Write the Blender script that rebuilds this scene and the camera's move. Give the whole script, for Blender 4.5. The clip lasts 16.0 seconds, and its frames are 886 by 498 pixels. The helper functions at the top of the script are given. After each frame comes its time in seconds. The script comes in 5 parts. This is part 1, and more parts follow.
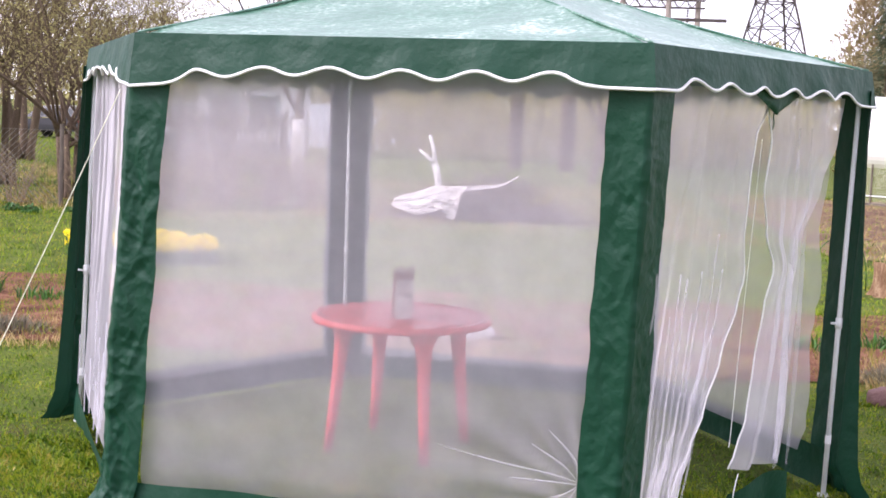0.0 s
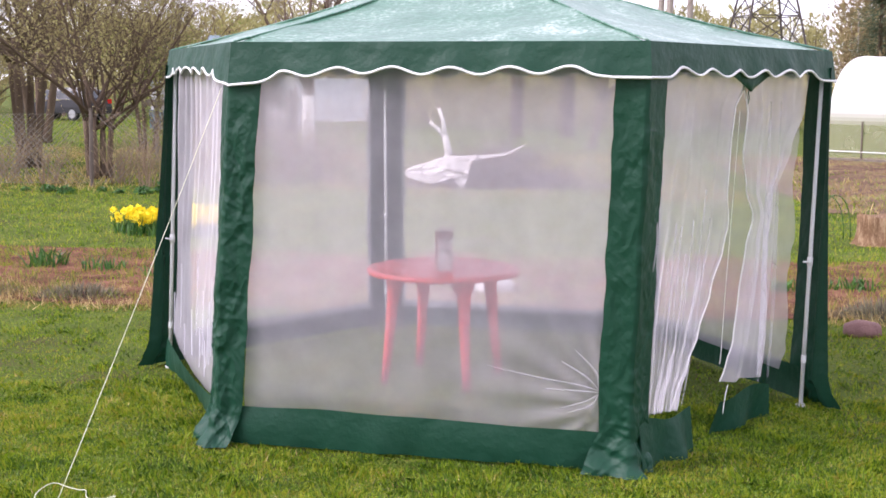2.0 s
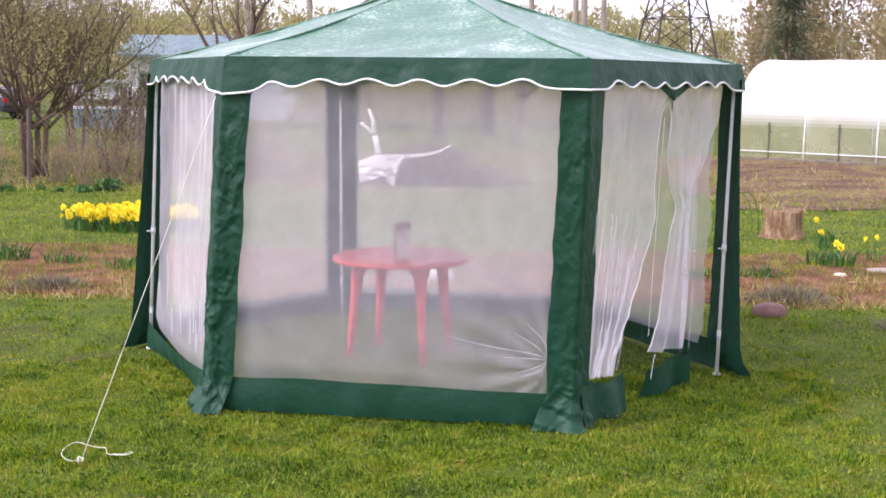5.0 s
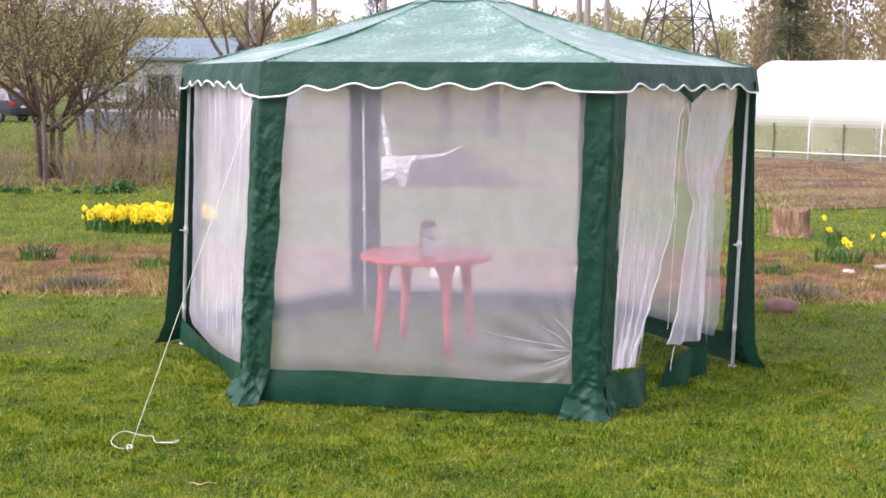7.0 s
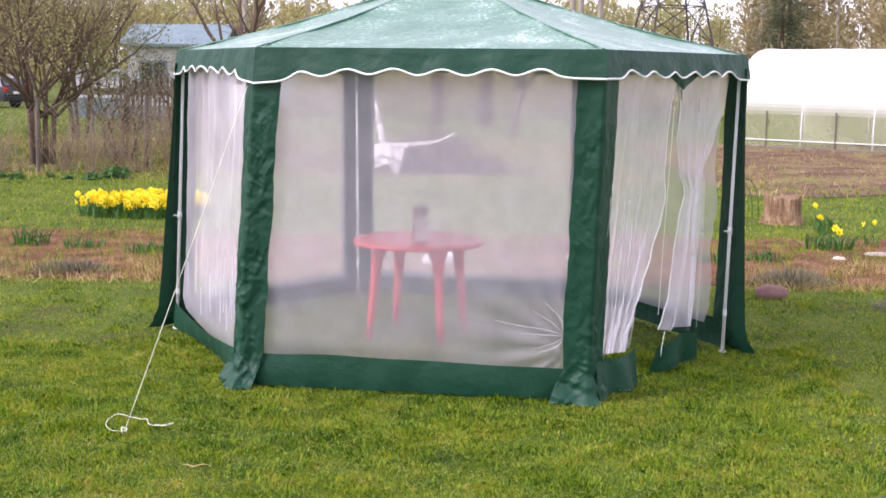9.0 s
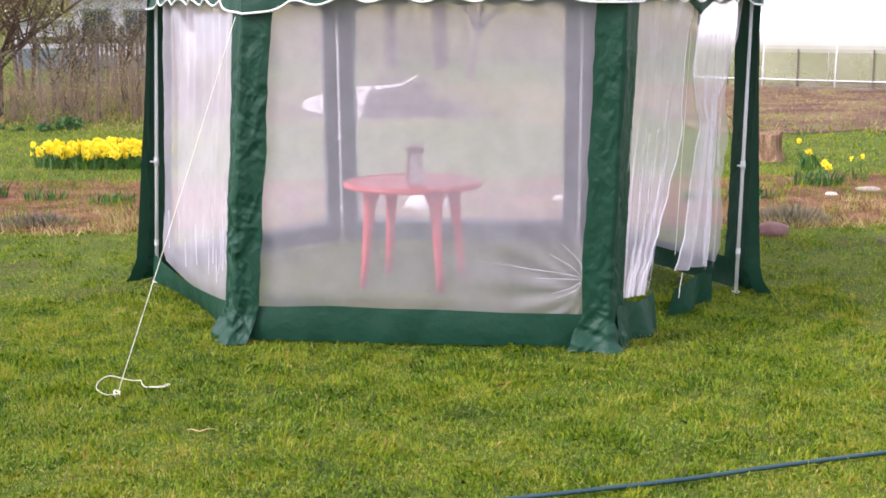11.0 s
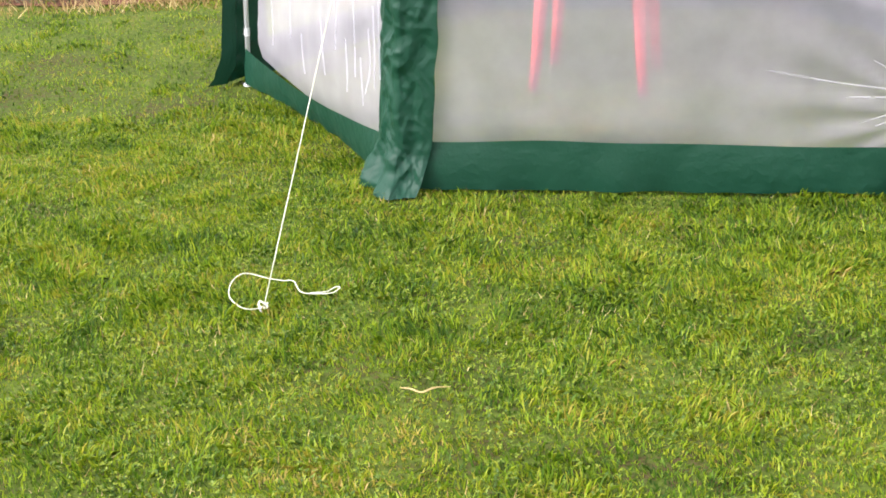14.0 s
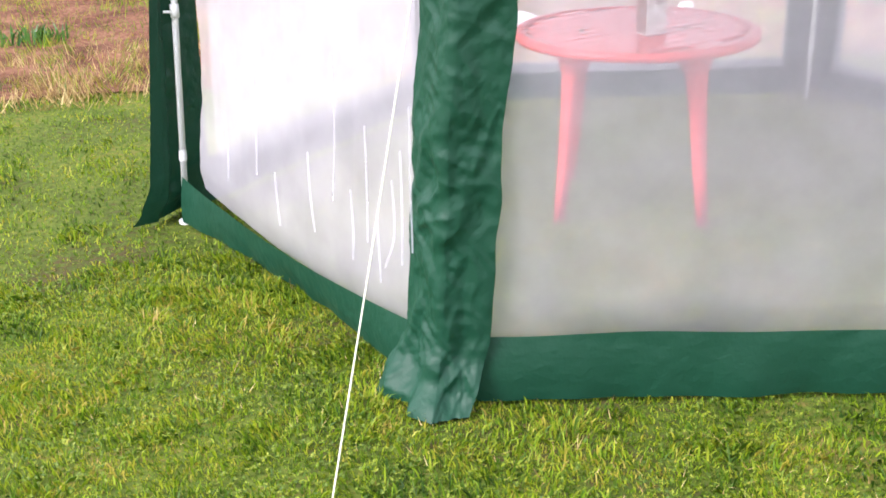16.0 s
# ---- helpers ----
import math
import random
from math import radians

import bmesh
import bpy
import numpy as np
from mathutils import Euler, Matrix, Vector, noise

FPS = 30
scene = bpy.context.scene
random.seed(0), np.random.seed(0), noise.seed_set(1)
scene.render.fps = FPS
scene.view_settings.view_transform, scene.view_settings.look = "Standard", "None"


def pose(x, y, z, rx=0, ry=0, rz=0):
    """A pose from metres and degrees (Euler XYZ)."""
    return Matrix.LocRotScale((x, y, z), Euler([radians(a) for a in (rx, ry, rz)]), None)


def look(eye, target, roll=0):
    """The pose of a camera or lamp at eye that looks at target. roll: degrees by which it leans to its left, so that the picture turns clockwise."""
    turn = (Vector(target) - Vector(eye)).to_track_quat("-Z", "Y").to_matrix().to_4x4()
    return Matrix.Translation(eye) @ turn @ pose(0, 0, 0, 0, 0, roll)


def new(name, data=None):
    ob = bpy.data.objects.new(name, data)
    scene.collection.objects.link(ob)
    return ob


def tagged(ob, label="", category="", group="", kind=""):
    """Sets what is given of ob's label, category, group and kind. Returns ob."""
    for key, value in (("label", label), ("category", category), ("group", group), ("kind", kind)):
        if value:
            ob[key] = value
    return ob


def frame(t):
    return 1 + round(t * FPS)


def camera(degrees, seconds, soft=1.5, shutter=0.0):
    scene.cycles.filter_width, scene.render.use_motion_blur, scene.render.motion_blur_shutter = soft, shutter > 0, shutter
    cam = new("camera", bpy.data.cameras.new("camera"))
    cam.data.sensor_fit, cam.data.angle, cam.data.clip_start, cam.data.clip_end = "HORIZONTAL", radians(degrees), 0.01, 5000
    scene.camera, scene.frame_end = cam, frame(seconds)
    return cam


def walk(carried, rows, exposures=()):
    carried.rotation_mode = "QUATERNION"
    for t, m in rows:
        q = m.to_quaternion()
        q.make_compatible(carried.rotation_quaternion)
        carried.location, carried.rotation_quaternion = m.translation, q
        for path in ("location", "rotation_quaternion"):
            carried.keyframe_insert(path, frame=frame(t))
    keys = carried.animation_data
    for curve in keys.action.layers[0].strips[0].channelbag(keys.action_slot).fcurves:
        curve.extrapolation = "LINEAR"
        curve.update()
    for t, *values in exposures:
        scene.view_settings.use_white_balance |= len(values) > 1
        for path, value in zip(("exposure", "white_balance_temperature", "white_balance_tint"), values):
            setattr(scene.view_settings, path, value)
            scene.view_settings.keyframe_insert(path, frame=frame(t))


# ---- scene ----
cam = camera(38.0, 16.0, soft=1.7)
PATH = [
    (0, (0.402, 0.306, 1.75), (0.245, 2.289, 1.542), 2.2),
    (0.5, (0.375, -0.083, 1.755), (0.176, 1.892, 1.512), 0.2),
    (1, (0.365, -0.382, 1.77), (0.225, 1.6, 1.539), 0.7),
    (1.5, (0.31, -0.673, 1.783), (0.151, 1.309, 1.568), -0.1),
    (2, (0.299, -0.927, 1.832), (0.142, 1.051, 1.576), 0.4),
    (2.5, (0.273, -1.114, 1.838), (0.154, 0.871, 1.627), 0.7),
    (3, (0.191, -1.371, 1.838), (0.174, 0.618, 1.625), 0.5),
    (3.5, (0.168, -1.542, 1.863), (0.122, 0.452, 1.707), -0.8),
    (4, (0.188, -1.712, 1.871), (0.124, 0.271, 1.617), 0.5),
    (4.2, (0.169, -1.714, 1.888), (0.124, 0.269, 1.635), 0.4),
    (6.3, (-0.044, -2.179, 1.893), (-0.062, -0.197, 1.628), 0.7),
    (6.5, (-0.062, -2.171, 1.891), (-0.098, -0.189, 1.63), 0.5),
    (7, (-0.071, -2.179, 1.903), (-0.099, -0.196, 1.648), 0.4),
    (7.5, (-0.053, -2.201, 1.902), (-0.084, -0.214, 1.68), 0.6),
    (8, (-0.051, -2.205, 1.903), (-0.078, -0.217, 1.685), 0.5),
    (8.5, (-0.048, -2.221, 1.897), (-0.081, -0.237, 1.649), 0.8),
    (9, (-0.067, -2.232, 1.896), (-0.084, -0.251, 1.622), 0.6),
    (9.2, (-0.095, -2.227, 1.881), (-0.103, -0.249, 1.586), 0.5),
    (11.5, (-0.585, -1.399, 1.761), (-0.516, 0.559, 1.362), -0.4),
    (12, (-0.811, -0.966, 1.717), (-0.801, 0.975, 1.236), 0.3),
    (12.5, (-0.952, -0.539, 1.683), (-0.999, 1.382, 1.127), -0.3),
    (13, (-1.11, -0.188, 1.687), (-1.155, 1.709, 1.055), -1.1),
    (13.5, (-1.182, 0.206, 1.668), (-1.247, 2.073, 0.955), -0.1),
    (14, (-1.295, 0.559, 1.716), (-1.247, 2.408, 0.955), -1.8),
    (14.5, (-1.499, 0.987, 1.648), (-1.44, 2.832, 0.877), -2.2),
    (15, (-1.56, 1.419, 1.645), (-1.444, 3.273, 0.902), -1.6),
    (15.5, (-1.69, 1.783, 1.712), (-1.384, 3.611, 0.961), -2.3),
    (16, (-1.759, 2.152, 1.705), (-1.502, 4.001, 0.987), -1.7),
]
walk(cam, [(t, look(eye, target, roll)) for t, eye, target, roll in PATH], exposures=[(0, 0.36, 6000, 28), (4, 0.22, 6000, 28), (6.4, 0.28, 6000, 28), (8, 0.22, 6000, 28), (9, 0.28, 6000, 28), (11.5, 0.43, 6050, 26), (12.5, 0.62, 6150, 21), (13, 0.68, 6200, 19), (14, 0.74, 6200, 17), (15, 0.76, 6150, 18), (16, 0.82, 6050, 20)])


# ---- light: an overcast spring sky ----
world = bpy.data.worlds.new("overcast_sky")
scene.world = world
world.use_nodes = True
wn, wl = world.node_tree.nodes, world.node_tree.links
wn.clear()
SUN_UP, SUN_AROUND = radians(40), radians(248)
sky = wn.new("ShaderNodeTexSky")
sky.sky_type, sky.sun_disc, sky.sun_elevation, sky.sun_rotation = "NISHITA", False, SUN_UP, SUN_AROUND
sky.dust_density, sky.ozone_density = 4.0, 1.0
sky_bg, cloud_bg = wn.new("ShaderNodeBackground"), wn.new("ShaderNodeBackground")
sky_bg.inputs["Strength"].default_value = 0.1
wl.new(sky.outputs[0], sky_bg.inputs["Color"])
cloud = wn.new("ShaderNodeTexNoise")
cloud.inputs["Scale"].default_value, cloud.inputs["Detail"].default_value = 2.5, 4
ramp = wn.new("ShaderNodeValToRGB")
ramp.color_ramp.elements[0].color, ramp.color_ramp.elements[1].color = (0.86, 0.86, 0.9, 1), (1.0, 0.99, 0.98, 1)
wl.new(cloud.outputs["Fac"], ramp.inputs["Fac"])
wl.new(ramp.outputs["Color"], cloud_bg.inputs["Color"])
cloud_bg.inputs["Strength"].default_value = 1.75
cover, sky_out = wn.new("ShaderNodeMixShader"), wn.new("ShaderNodeOutputWorld")
cover.inputs["Fac"].default_value = 0.8
wl.new(sky_bg.outputs[0], cover.inputs[1])
wl.new(cloud_bg.outputs[0], cover.inputs[2])
wl.new(cover.outputs[0], sky_out.inputs["Surface"])

sun = new("sun", bpy.data.lights.new("sun", "SUN"))
sun.data.energy, sun.data.angle, sun.data.color = 3.3, radians(24), (1.0, 0.96, 0.9)
sun.matrix_world = look((0, 0, 30), (0 - 30 * math.sin(SUN_AROUND) / math.tan(SUN_UP), 0 - 30 * math.cos(SUN_AROUND) / math.tan(SUN_UP), 0))


# ---- materials ----
def mat(name, stops, scale=6.0, rough=0.7, bump=0.2, bump_scale=None, fine=None, metal=0.0, island=0.0, stretch=(1, 1, 1), coat=0.0, translucent=0.0, spec=0.5, detail=6.0, rand=0.0):
    """A surface with colour at two scales, fine relief and, for joined pieces, a tint of its own per piece."""
    m = bpy.data.materials.new(name)
    m.use_nodes = True
    n, l = m.node_tree.nodes, m.node_tree.links
    b = n["Principled BSDF"]
    co, mp = n.new("ShaderNodeTexCoord"), n.new("ShaderNodeMapping")
    mp.inputs["Scale"].default_value = stretch
    l.new(co.outputs["Object"], mp.inputs["Vector"])
    big, small = n.new("ShaderNodeTexNoise"), n.new("ShaderNodeTexNoise")
    big.inputs["Scale"].default_value, big.inputs["Detail"].default_value = scale, detail
    small.inputs["Scale"].default_value, small.inputs["Detail"].default_value = fine or scale * 11, 5
    l.new(mp.outputs[0], big.inputs["Vector"])
    l.new(mp.outputs[0], small.inputs["Vector"])
    mixed = n.new("ShaderNodeMath")
    mixed.operation = "MULTIPLY_ADD"
    l.new(small.outputs["Fac"], mixed.inputs[0])
    mixed.inputs[1].default_value = 0.5
    half = n.new("ShaderNodeMath")
    half.operation = "MULTIPLY"
    half.inputs[1].default_value = 0.5
    l.new(big.outputs["Fac"], half.inputs[0])
    l.new(half.outputs[0], mixed.inputs[2])
    value = mixed.outputs[0]
    if island or rand:
        shift = n.new("ShaderNodeMath")
        shift.operation = "MULTIPLY_ADD"
        source = n.new("ShaderNodeNewGeometry").outputs["Random Per Island"] if island else n.new("ShaderNodeObjectInfo").outputs["Random"]
        l.new(source, shift.inputs[0])
        shift.inputs[1].default_value = island or rand
        lower = n.new("ShaderNodeMath")
        lower.operation = "ADD"
        lower.inputs[1].default_value = -(island or rand) / 2
        l.new(value, lower.inputs[0])
        l.new(lower.outputs[0], shift.inputs[2])
        value = shift.outputs[0]
    cr = n.new("ShaderNodeValToRGB")
    cr.color_ramp.elements[0].position, cr.color_ramp.elements[1].position = stops[0][0], stops[-1][0]
    cr.color_ramp.elements[0].color, cr.color_ramp.elements[1].color = (*stops[0][1], 1), (*stops[-1][1], 1)
    for p, c in stops[1:-1]:
        cr.color_ramp.elements.new(p).color = (*c, 1)
    l.new(value, cr.inputs["Fac"])
    l.new(cr.outputs["Color"], b.inputs["Base Color"])
    b.inputs["Roughness"].default_value, b.inputs["Metallic"].default_value = rough, metal
    b.inputs["Specular IOR Level"].default_value = spec
    b.inputs["Coat Weight"].default_value, b.inputs["Coat Roughness"].default_value = coat, 0.25
    if bump:
        bp, bt = n.new("ShaderNodeBump"), n.new("ShaderNodeTexNoise")
        bt.inputs["Scale"].default_value, bt.inputs["Detail"].default_value = bump_scale or scale * 6, 5
        l.new(mp.outputs[0], bt.inputs["Vector"])
        l.new(bt.outputs["Fac"], bp.inputs["Height"])
        bp.inputs["Strength"].default_value, bp.inputs["Distance"].default_value = bump, 0.02
        l.new(bp.outputs[0], b.inputs["Normal"])
    if translucent:
        tr, mx = n.new("ShaderNodeBsdfTranslucent"), n.new("ShaderNodeMixShader")
        l.new(cr.outputs["Color"], tr.inputs["Color"])
        mx.inputs["Fac"].default_value = translucent
        l.new(b.outputs[0], mx.inputs[1])
        l.new(tr.outputs[0], mx.inputs[2])
        l.new(mx.outputs[0], n["Material Output"].inputs["Surface"])
    return m


def sheer(name, cover_share, spread, colour=(0.86, 0.84, 0.88), pass_light=0.5, gloss=0.0, scale=3.0):
    """Netting or film: part thread, part hole, denser here and there."""
    m = bpy.data.materials.new(name)
    m.use_nodes = True
    n, l = m.node_tree.nodes, m.node_tree.links
    n.remove(n["Principled BSDF"])
    clear, diff, tr = n.new("ShaderNodeBsdfTransparent"), n.new("ShaderNodeBsdfDiffuse"), n.new("ShaderNodeBsdfTranslucent")
    diff.inputs["Color"].default_value = tr.inputs["Color"].default_value = (*colour, 1)
    thread, mx = n.new("ShaderNodeMixShader"), n.new("ShaderNodeMixShader")
    thread.inputs["Fac"].default_value = pass_light
    l.new(diff.outputs[0], thread.inputs[1])
    l.new(tr.outputs[0], thread.inputs[2])
    body = thread.outputs[0]
    if gloss:
        gl, gm = n.new("ShaderNodeBsdfGlossy"), n.new("ShaderNodeMixShader")
        gl.inputs["Roughness"].default_value = 0.25
        gm.inputs["Fac"].default_value = gloss
        l.new(body, gm.inputs[1])
        l.new(gl.outputs[0], gm.inputs[2])
        body = gm.outputs[0]
    co, nz, fit_range = n.new("ShaderNodeTexCoord"), n.new("ShaderNodeTexNoise"), n.new("ShaderNodeMapRange")
    nz.inputs["Scale"].default_value, nz.inputs["Detail"].default_value = scale, 6
    l.new(co.outputs["Object"], nz.inputs["Vector"])
    l.new(nz.outputs["Fac"], fit_range.inputs["Value"])
    fit_range.inputs["From Min"].default_value, fit_range.inputs["From Max"].default_value = 0.3, 0.7
    fit_range.inputs["To Min"].default_value, fit_range.inputs["To Max"].default_value = cover_share - spread, cover_share + spread
    l.new(fit_range.outputs[0], mx.inputs["Fac"])
    l.new(clear.outputs[0], mx.inputs[1])
    l.new(body, mx.inputs[2])
    l.new(mx.outputs[0], n["Material Output"].inputs["Surface"])
    return m


GREEN_CLOTH = mat("green_tent_cloth", [(0.3, (0.003, 0.042, 0.021)), (0.7, (0.005, 0.055, 0.028))], 3, rough=0.55, spec=0.35, bump=0.55, bump_scale=13, fine=300, translucent=0.05)
# Pale stops: droplet and litter specks, plus whitish sky sheen put into the colour.
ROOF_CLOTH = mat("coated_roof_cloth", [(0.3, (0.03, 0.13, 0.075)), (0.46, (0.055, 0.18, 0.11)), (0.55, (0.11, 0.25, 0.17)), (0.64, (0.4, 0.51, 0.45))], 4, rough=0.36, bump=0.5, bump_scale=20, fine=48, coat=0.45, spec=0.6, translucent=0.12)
NET = sheer("white_netting", 0.31, 0.03, colour=(0.97, 0.905, 1.0), pass_light=0.45, scale=7.0)
NET_FOLD = sheer("folded_white_netting", 0.26, 0.16, colour=(0.95, 0.92, 1.0))
NET_GATHERED = sheer("gathered_white_netting", 0.36, 0.06, colour=(0.98, 0.93, 1.0), pass_light=0.4)
TRIM = mat("white_binding", [(0.3, (0.72, 0.72, 0.72)), (0.7, (0.85, 0.85, 0.84))], 20, rough=0.6, bump=0.1)
WHITE_STEEL = mat("white_painted_steel", [(0.3, (0.68, 0.69, 0.7)), (0.7, (0.82, 0.82, 0.82))], 8, rough=0.35, bump=0.05)
RED_PLASTIC = mat("faded_red_plastic", [(0.3, (0.62, 0.05, 0.045)), (0.7, (0.74, 0.085, 0.07))], 6, rough=0.35, bump=0.05, bump_scale=90)
ROPE = mat("pale_cord", [(0.3, (0.66, 0.66, 0.45)), (0.7, (0.85, 0.85, 0.7))], 60, rough=0.8, bump=0.5, bump_scale=500)
HOSE = mat("blue_green_rubber", [(0.3, (0.006, 0.035, 0.045)), (0.7, (0.016, 0.065, 0.075))], 9, rough=0.4, bump=0.1, bump_scale=200)
LAWN = mat("lawn_ground", [(0.36, (0.075, 0.055, 0.022)), (0.46, (0.06, 0.085, 0.012)), (0.54, (0.09, 0.125, 0.016)), (0.64, (0.15, 0.13, 0.03))], 1.4, rough=0.95, bump=0.9, bump_scale=40, fine=30, spec=0.15)
BLADES = mat("grass_blades", [(0.28, (0.024, 0.068, 0.004)), (0.4, (0.075, 0.16, 0.006)), (0.5, (0.18, 0.29, 0.008)), (0.61, (0.31, 0.385, 0.014)), (0.7, (0.4, 0.34, 0.04)), (0.8, (0.52, 0.38, 0.13))], 1.1, rough=0.5, bump=0, fine=5.0, island=0.34, translucent=0.3, spec=0.3)
STRAW = mat("dry_grass", [(0.25, (0.2, 0.125, 0.045)), (0.5, (0.44, 0.31, 0.12)), (0.75, (0.64, 0.52, 0.25))], 2.0, rough=0.8, bump=0, fine=9, island=0.5, translucent=0.2, spec=0.2)
SOIL = mat("garden_soil", [(0.35, (0.05, 0.022, 0.014)), (0.5, (0.14, 0.065, 0.038)), (0.66, (0.27, 0.145, 0.085))], 3, rough=0.95, bump=1.0, bump_scale=22, fine=40, spec=0.1)
TILLED = mat("tilled_field", [(0.34, (0.07, 0.042, 0.03)), (0.48, (0.13, 0.08, 0.055)), (0.56, (0.19, 0.14, 0.07)), (0.66, (0.16, 0.19, 0.05))], 0.9, rough=0.95, bump=1.0, bump_scale=9, fine=16, spec=0.1)
LEAF = mat("fresh_leaves", [(0.25, (0.02, 0.075, 0.012)), (0.5, (0.045, 0.14, 0.02)), (0.75, (0.10, 0.22, 0.04))], 4, rough=0.45, bump=0, island=0.45, translucent=0.25)
BUD = mat("spring_buds", [(0.25, (0.24, 0.19, 0.09)), (0.5, (0.38, 0.33, 0.15)), (0.75, (0.46, 0.44, 0.17))], 1.2, rough=0.7, bump=0, island=0.5, translucent=0.3, spec=0.2)
FRESH = mat("yellow_green_leaves", [(0.25, (0.11, 0.15, 0.03)), (0.5, (0.2, 0.25, 0.05)), (0.75, (0.3, 0.34, 0.08))], 2, rough=0.6, bump=0, island=0.5, translucent=0.35, spec=0.2)
HAZE_LEAF = mat("young_birch_leaves", [(0.25, (0.26, 0.24, 0.11)), (0.5, (0.38, 0.35, 0.16)), (0.75, (0.48, 0.46, 0.2))], 0.12, rough=0.8, bump=0, fine=0.8, island=0.4, translucent=0.3, spec=0.1)
NEEDLES = mat("conifer_needles", [(0.25, (0.075, 0.1, 0.06)), (0.75, (0.16, 0.19, 0.11))], 0.8, rough=0.7, bump=0, island=0.4, spec=0.2, translucent=0.4)
BARK = mat("grey_brown_bark", [(0.3, (0.075, 0.052, 0.036)), (0.7, (0.19, 0.14, 0.1))], 7, rough=0.9, bump=0.8, stretch=(1, 1, 0.25), spec=0.2)
BIRCH = mat("birch_bark", [(0.36, (0.12, 0.10, 0.09)), (0.46, (0.5, 0.47, 0.42)), (0.7, (0.62, 0.58, 0.52))], 3, rough=0.8, bump=0.3, stretch=(1, 1, 2))
TWIG = mat("reddish_twigs", [(0.3, (0.19, 0.13, 0.09)), (0.7, (0.38, 0.29, 0.2))], 5, rough=0.85, bump=0.3, spec=0.2)
LIME = mat("limewashed_bark", [(0.3, (0.6, 0.57, 0.52)), (0.7, (0.82, 0.8, 0.76))], 9, rough=0.9, bump=0.6)
STUMP_WOOD = mat("weathered_stump", [(0.32, (0.08, 0.045, 0.025)), (0.5, (0.24, 0.14, 0.075)), (0.62, (0.46, 0.33, 0.2))], 26, rough=0.85, bump=1.0, stretch=(1, 1, 0.1), spec=0.2)
RED_STONE = mat("reddish_stone", [(0.3, (0.13, 0.065, 0.06)), (0.7, (0.24, 0.135, 0.12))], 10, rough=0.85, bump=0.5)
PALE_STONE = mat("pale_stone", [(0.3, (0.5, 0.42, 0.33)), (0.7, (0.72, 0.64, 0.53))], 14, rough=0.8, bump=0.4)
CONCRETE = mat("weathered_concrete", [(0.3, (0.24, 0.2, 0.17)), (0.7, (0.40, 0.35, 0.3))], 0.8, rough=0.9, bump=0.3, fine=7)
POLE_WOOD = mat("tarred_pole_wood", [(0.3, (0.11, 0.065, 0.035)), (0.7, (0.26, 0.16, 0.09))], 2, rough=0.85, bump=0.4, stretch=(1, 1, 0.1))
RUST = mat("rusty_steel", [(0.3, (0.05, 0.042, 0.04)), (0.7, (0.13, 0.105, 0.095))], 1.5, rough=0.7, bump=0.1, metal=0.3)
OLD_WOOD = mat("grey_fence_wood", [(0.3, (0.10, 0.08, 0.065)), (0.7, (0.25, 0.21, 0.17))], 3, rough=0.9, bump=0.5, stretch=(1, 1, 0.15), rand=0.3)
WIRE = mat("galvanised_wire", [(0.3, (0.2, 0.18, 0.16)), (0.7, (0.33, 0.31, 0.28))], 6, rough=0.6, bump=0, metal=0.5)
HOUSE_WALL = mat("pale_plaster", [(0.3, (0.45, 0.45, 0.47)), (0.7, (0.62, 0.61, 0.62))], 1.5, rough=0.9, bump=0.2)
BLUE_PAINT = mat("faded_blue_paint", [(0.3, (0.1, 0.15, 0.175)), (0.7, (0.18, 0.24, 0.26))], 2, rough=0.6, bump=0.1)
DARK_GLASS = mat("dark_window_glass", [(0.3, (0.03, 0.035, 0.04)), (0.7, (0.06, 0.065, 0.07))], 1, rough=0.08, bump=0)
SHEET_METAL = mat("grey_sheet_metal", [(0.3, (0.42, 0.45, 0.5)), (0.7, (0.58, 0.6, 0.64))], 0.7, rough=0.5, bump=0.1)
# One film in bands: sky glare above, ground reflection below, put into colour and cover.
FILM = sheer("sky_glare_greenhouse_film", 0.96, 0.02, colour=(0.93, 0.93, 0.92), pass_light=0.35, gloss=0.12)
SHOULDER_FILMS = [sheer("fading_glare_greenhouse_film", share, 0.03, colour=(0.93 - 0.22 * k / 6, 0.93 - 0.23 * k / 6, 0.92 - 0.36 * k / 6), pass_light=0.35, gloss=0.1, scale=2.0) for k, share in enumerate((0.9, 0.82, 0.74, 0.64, 0.54, 0.45))]
GROUND_TONED_FILM = sheer("ground_toned_greenhouse_film", 0.36, 0.12, colour=(0.66, 0.66, 0.46), gloss=0.1, scale=1.0)
CAR_PAINT = mat("black_car_paint", [(0.3, (0.008, 0.008, 0.011)), (0.7, (0.014, 0.014, 0.018))], 3, rough=0.3, bump=0, coat=0.2)
RUBBER = mat("black_rubber", [(0.3, (0.012, 0.012, 0.012)), (0.7, (0.03, 0.03, 0.03))], 8, rough=0.8, bump=0.2)
ALLOY = mat("alloy", [(0.3, (0.4, 0.4, 0.42)), (0.7, (0.55, 0.55, 0.57))], 5, rough=0.35, bump=0, metal=0.8)
RED_LENS = mat("red_lamp_lens", [(0.3, (0.4, 0.01, 0.01)), (0.7, (0.55, 0.02, 0.02))], 5, rough=0.2, bump=0)
CARTON_PAPER = mat("carton_paper", [(0.36, (0.3, 0.22, 0.19)), (0.44, (0.6, 0.58, 0.55)), (0.7, (0.76, 0.75, 0.72))], 22, rough=0.5, bump=0.05, fine=60)
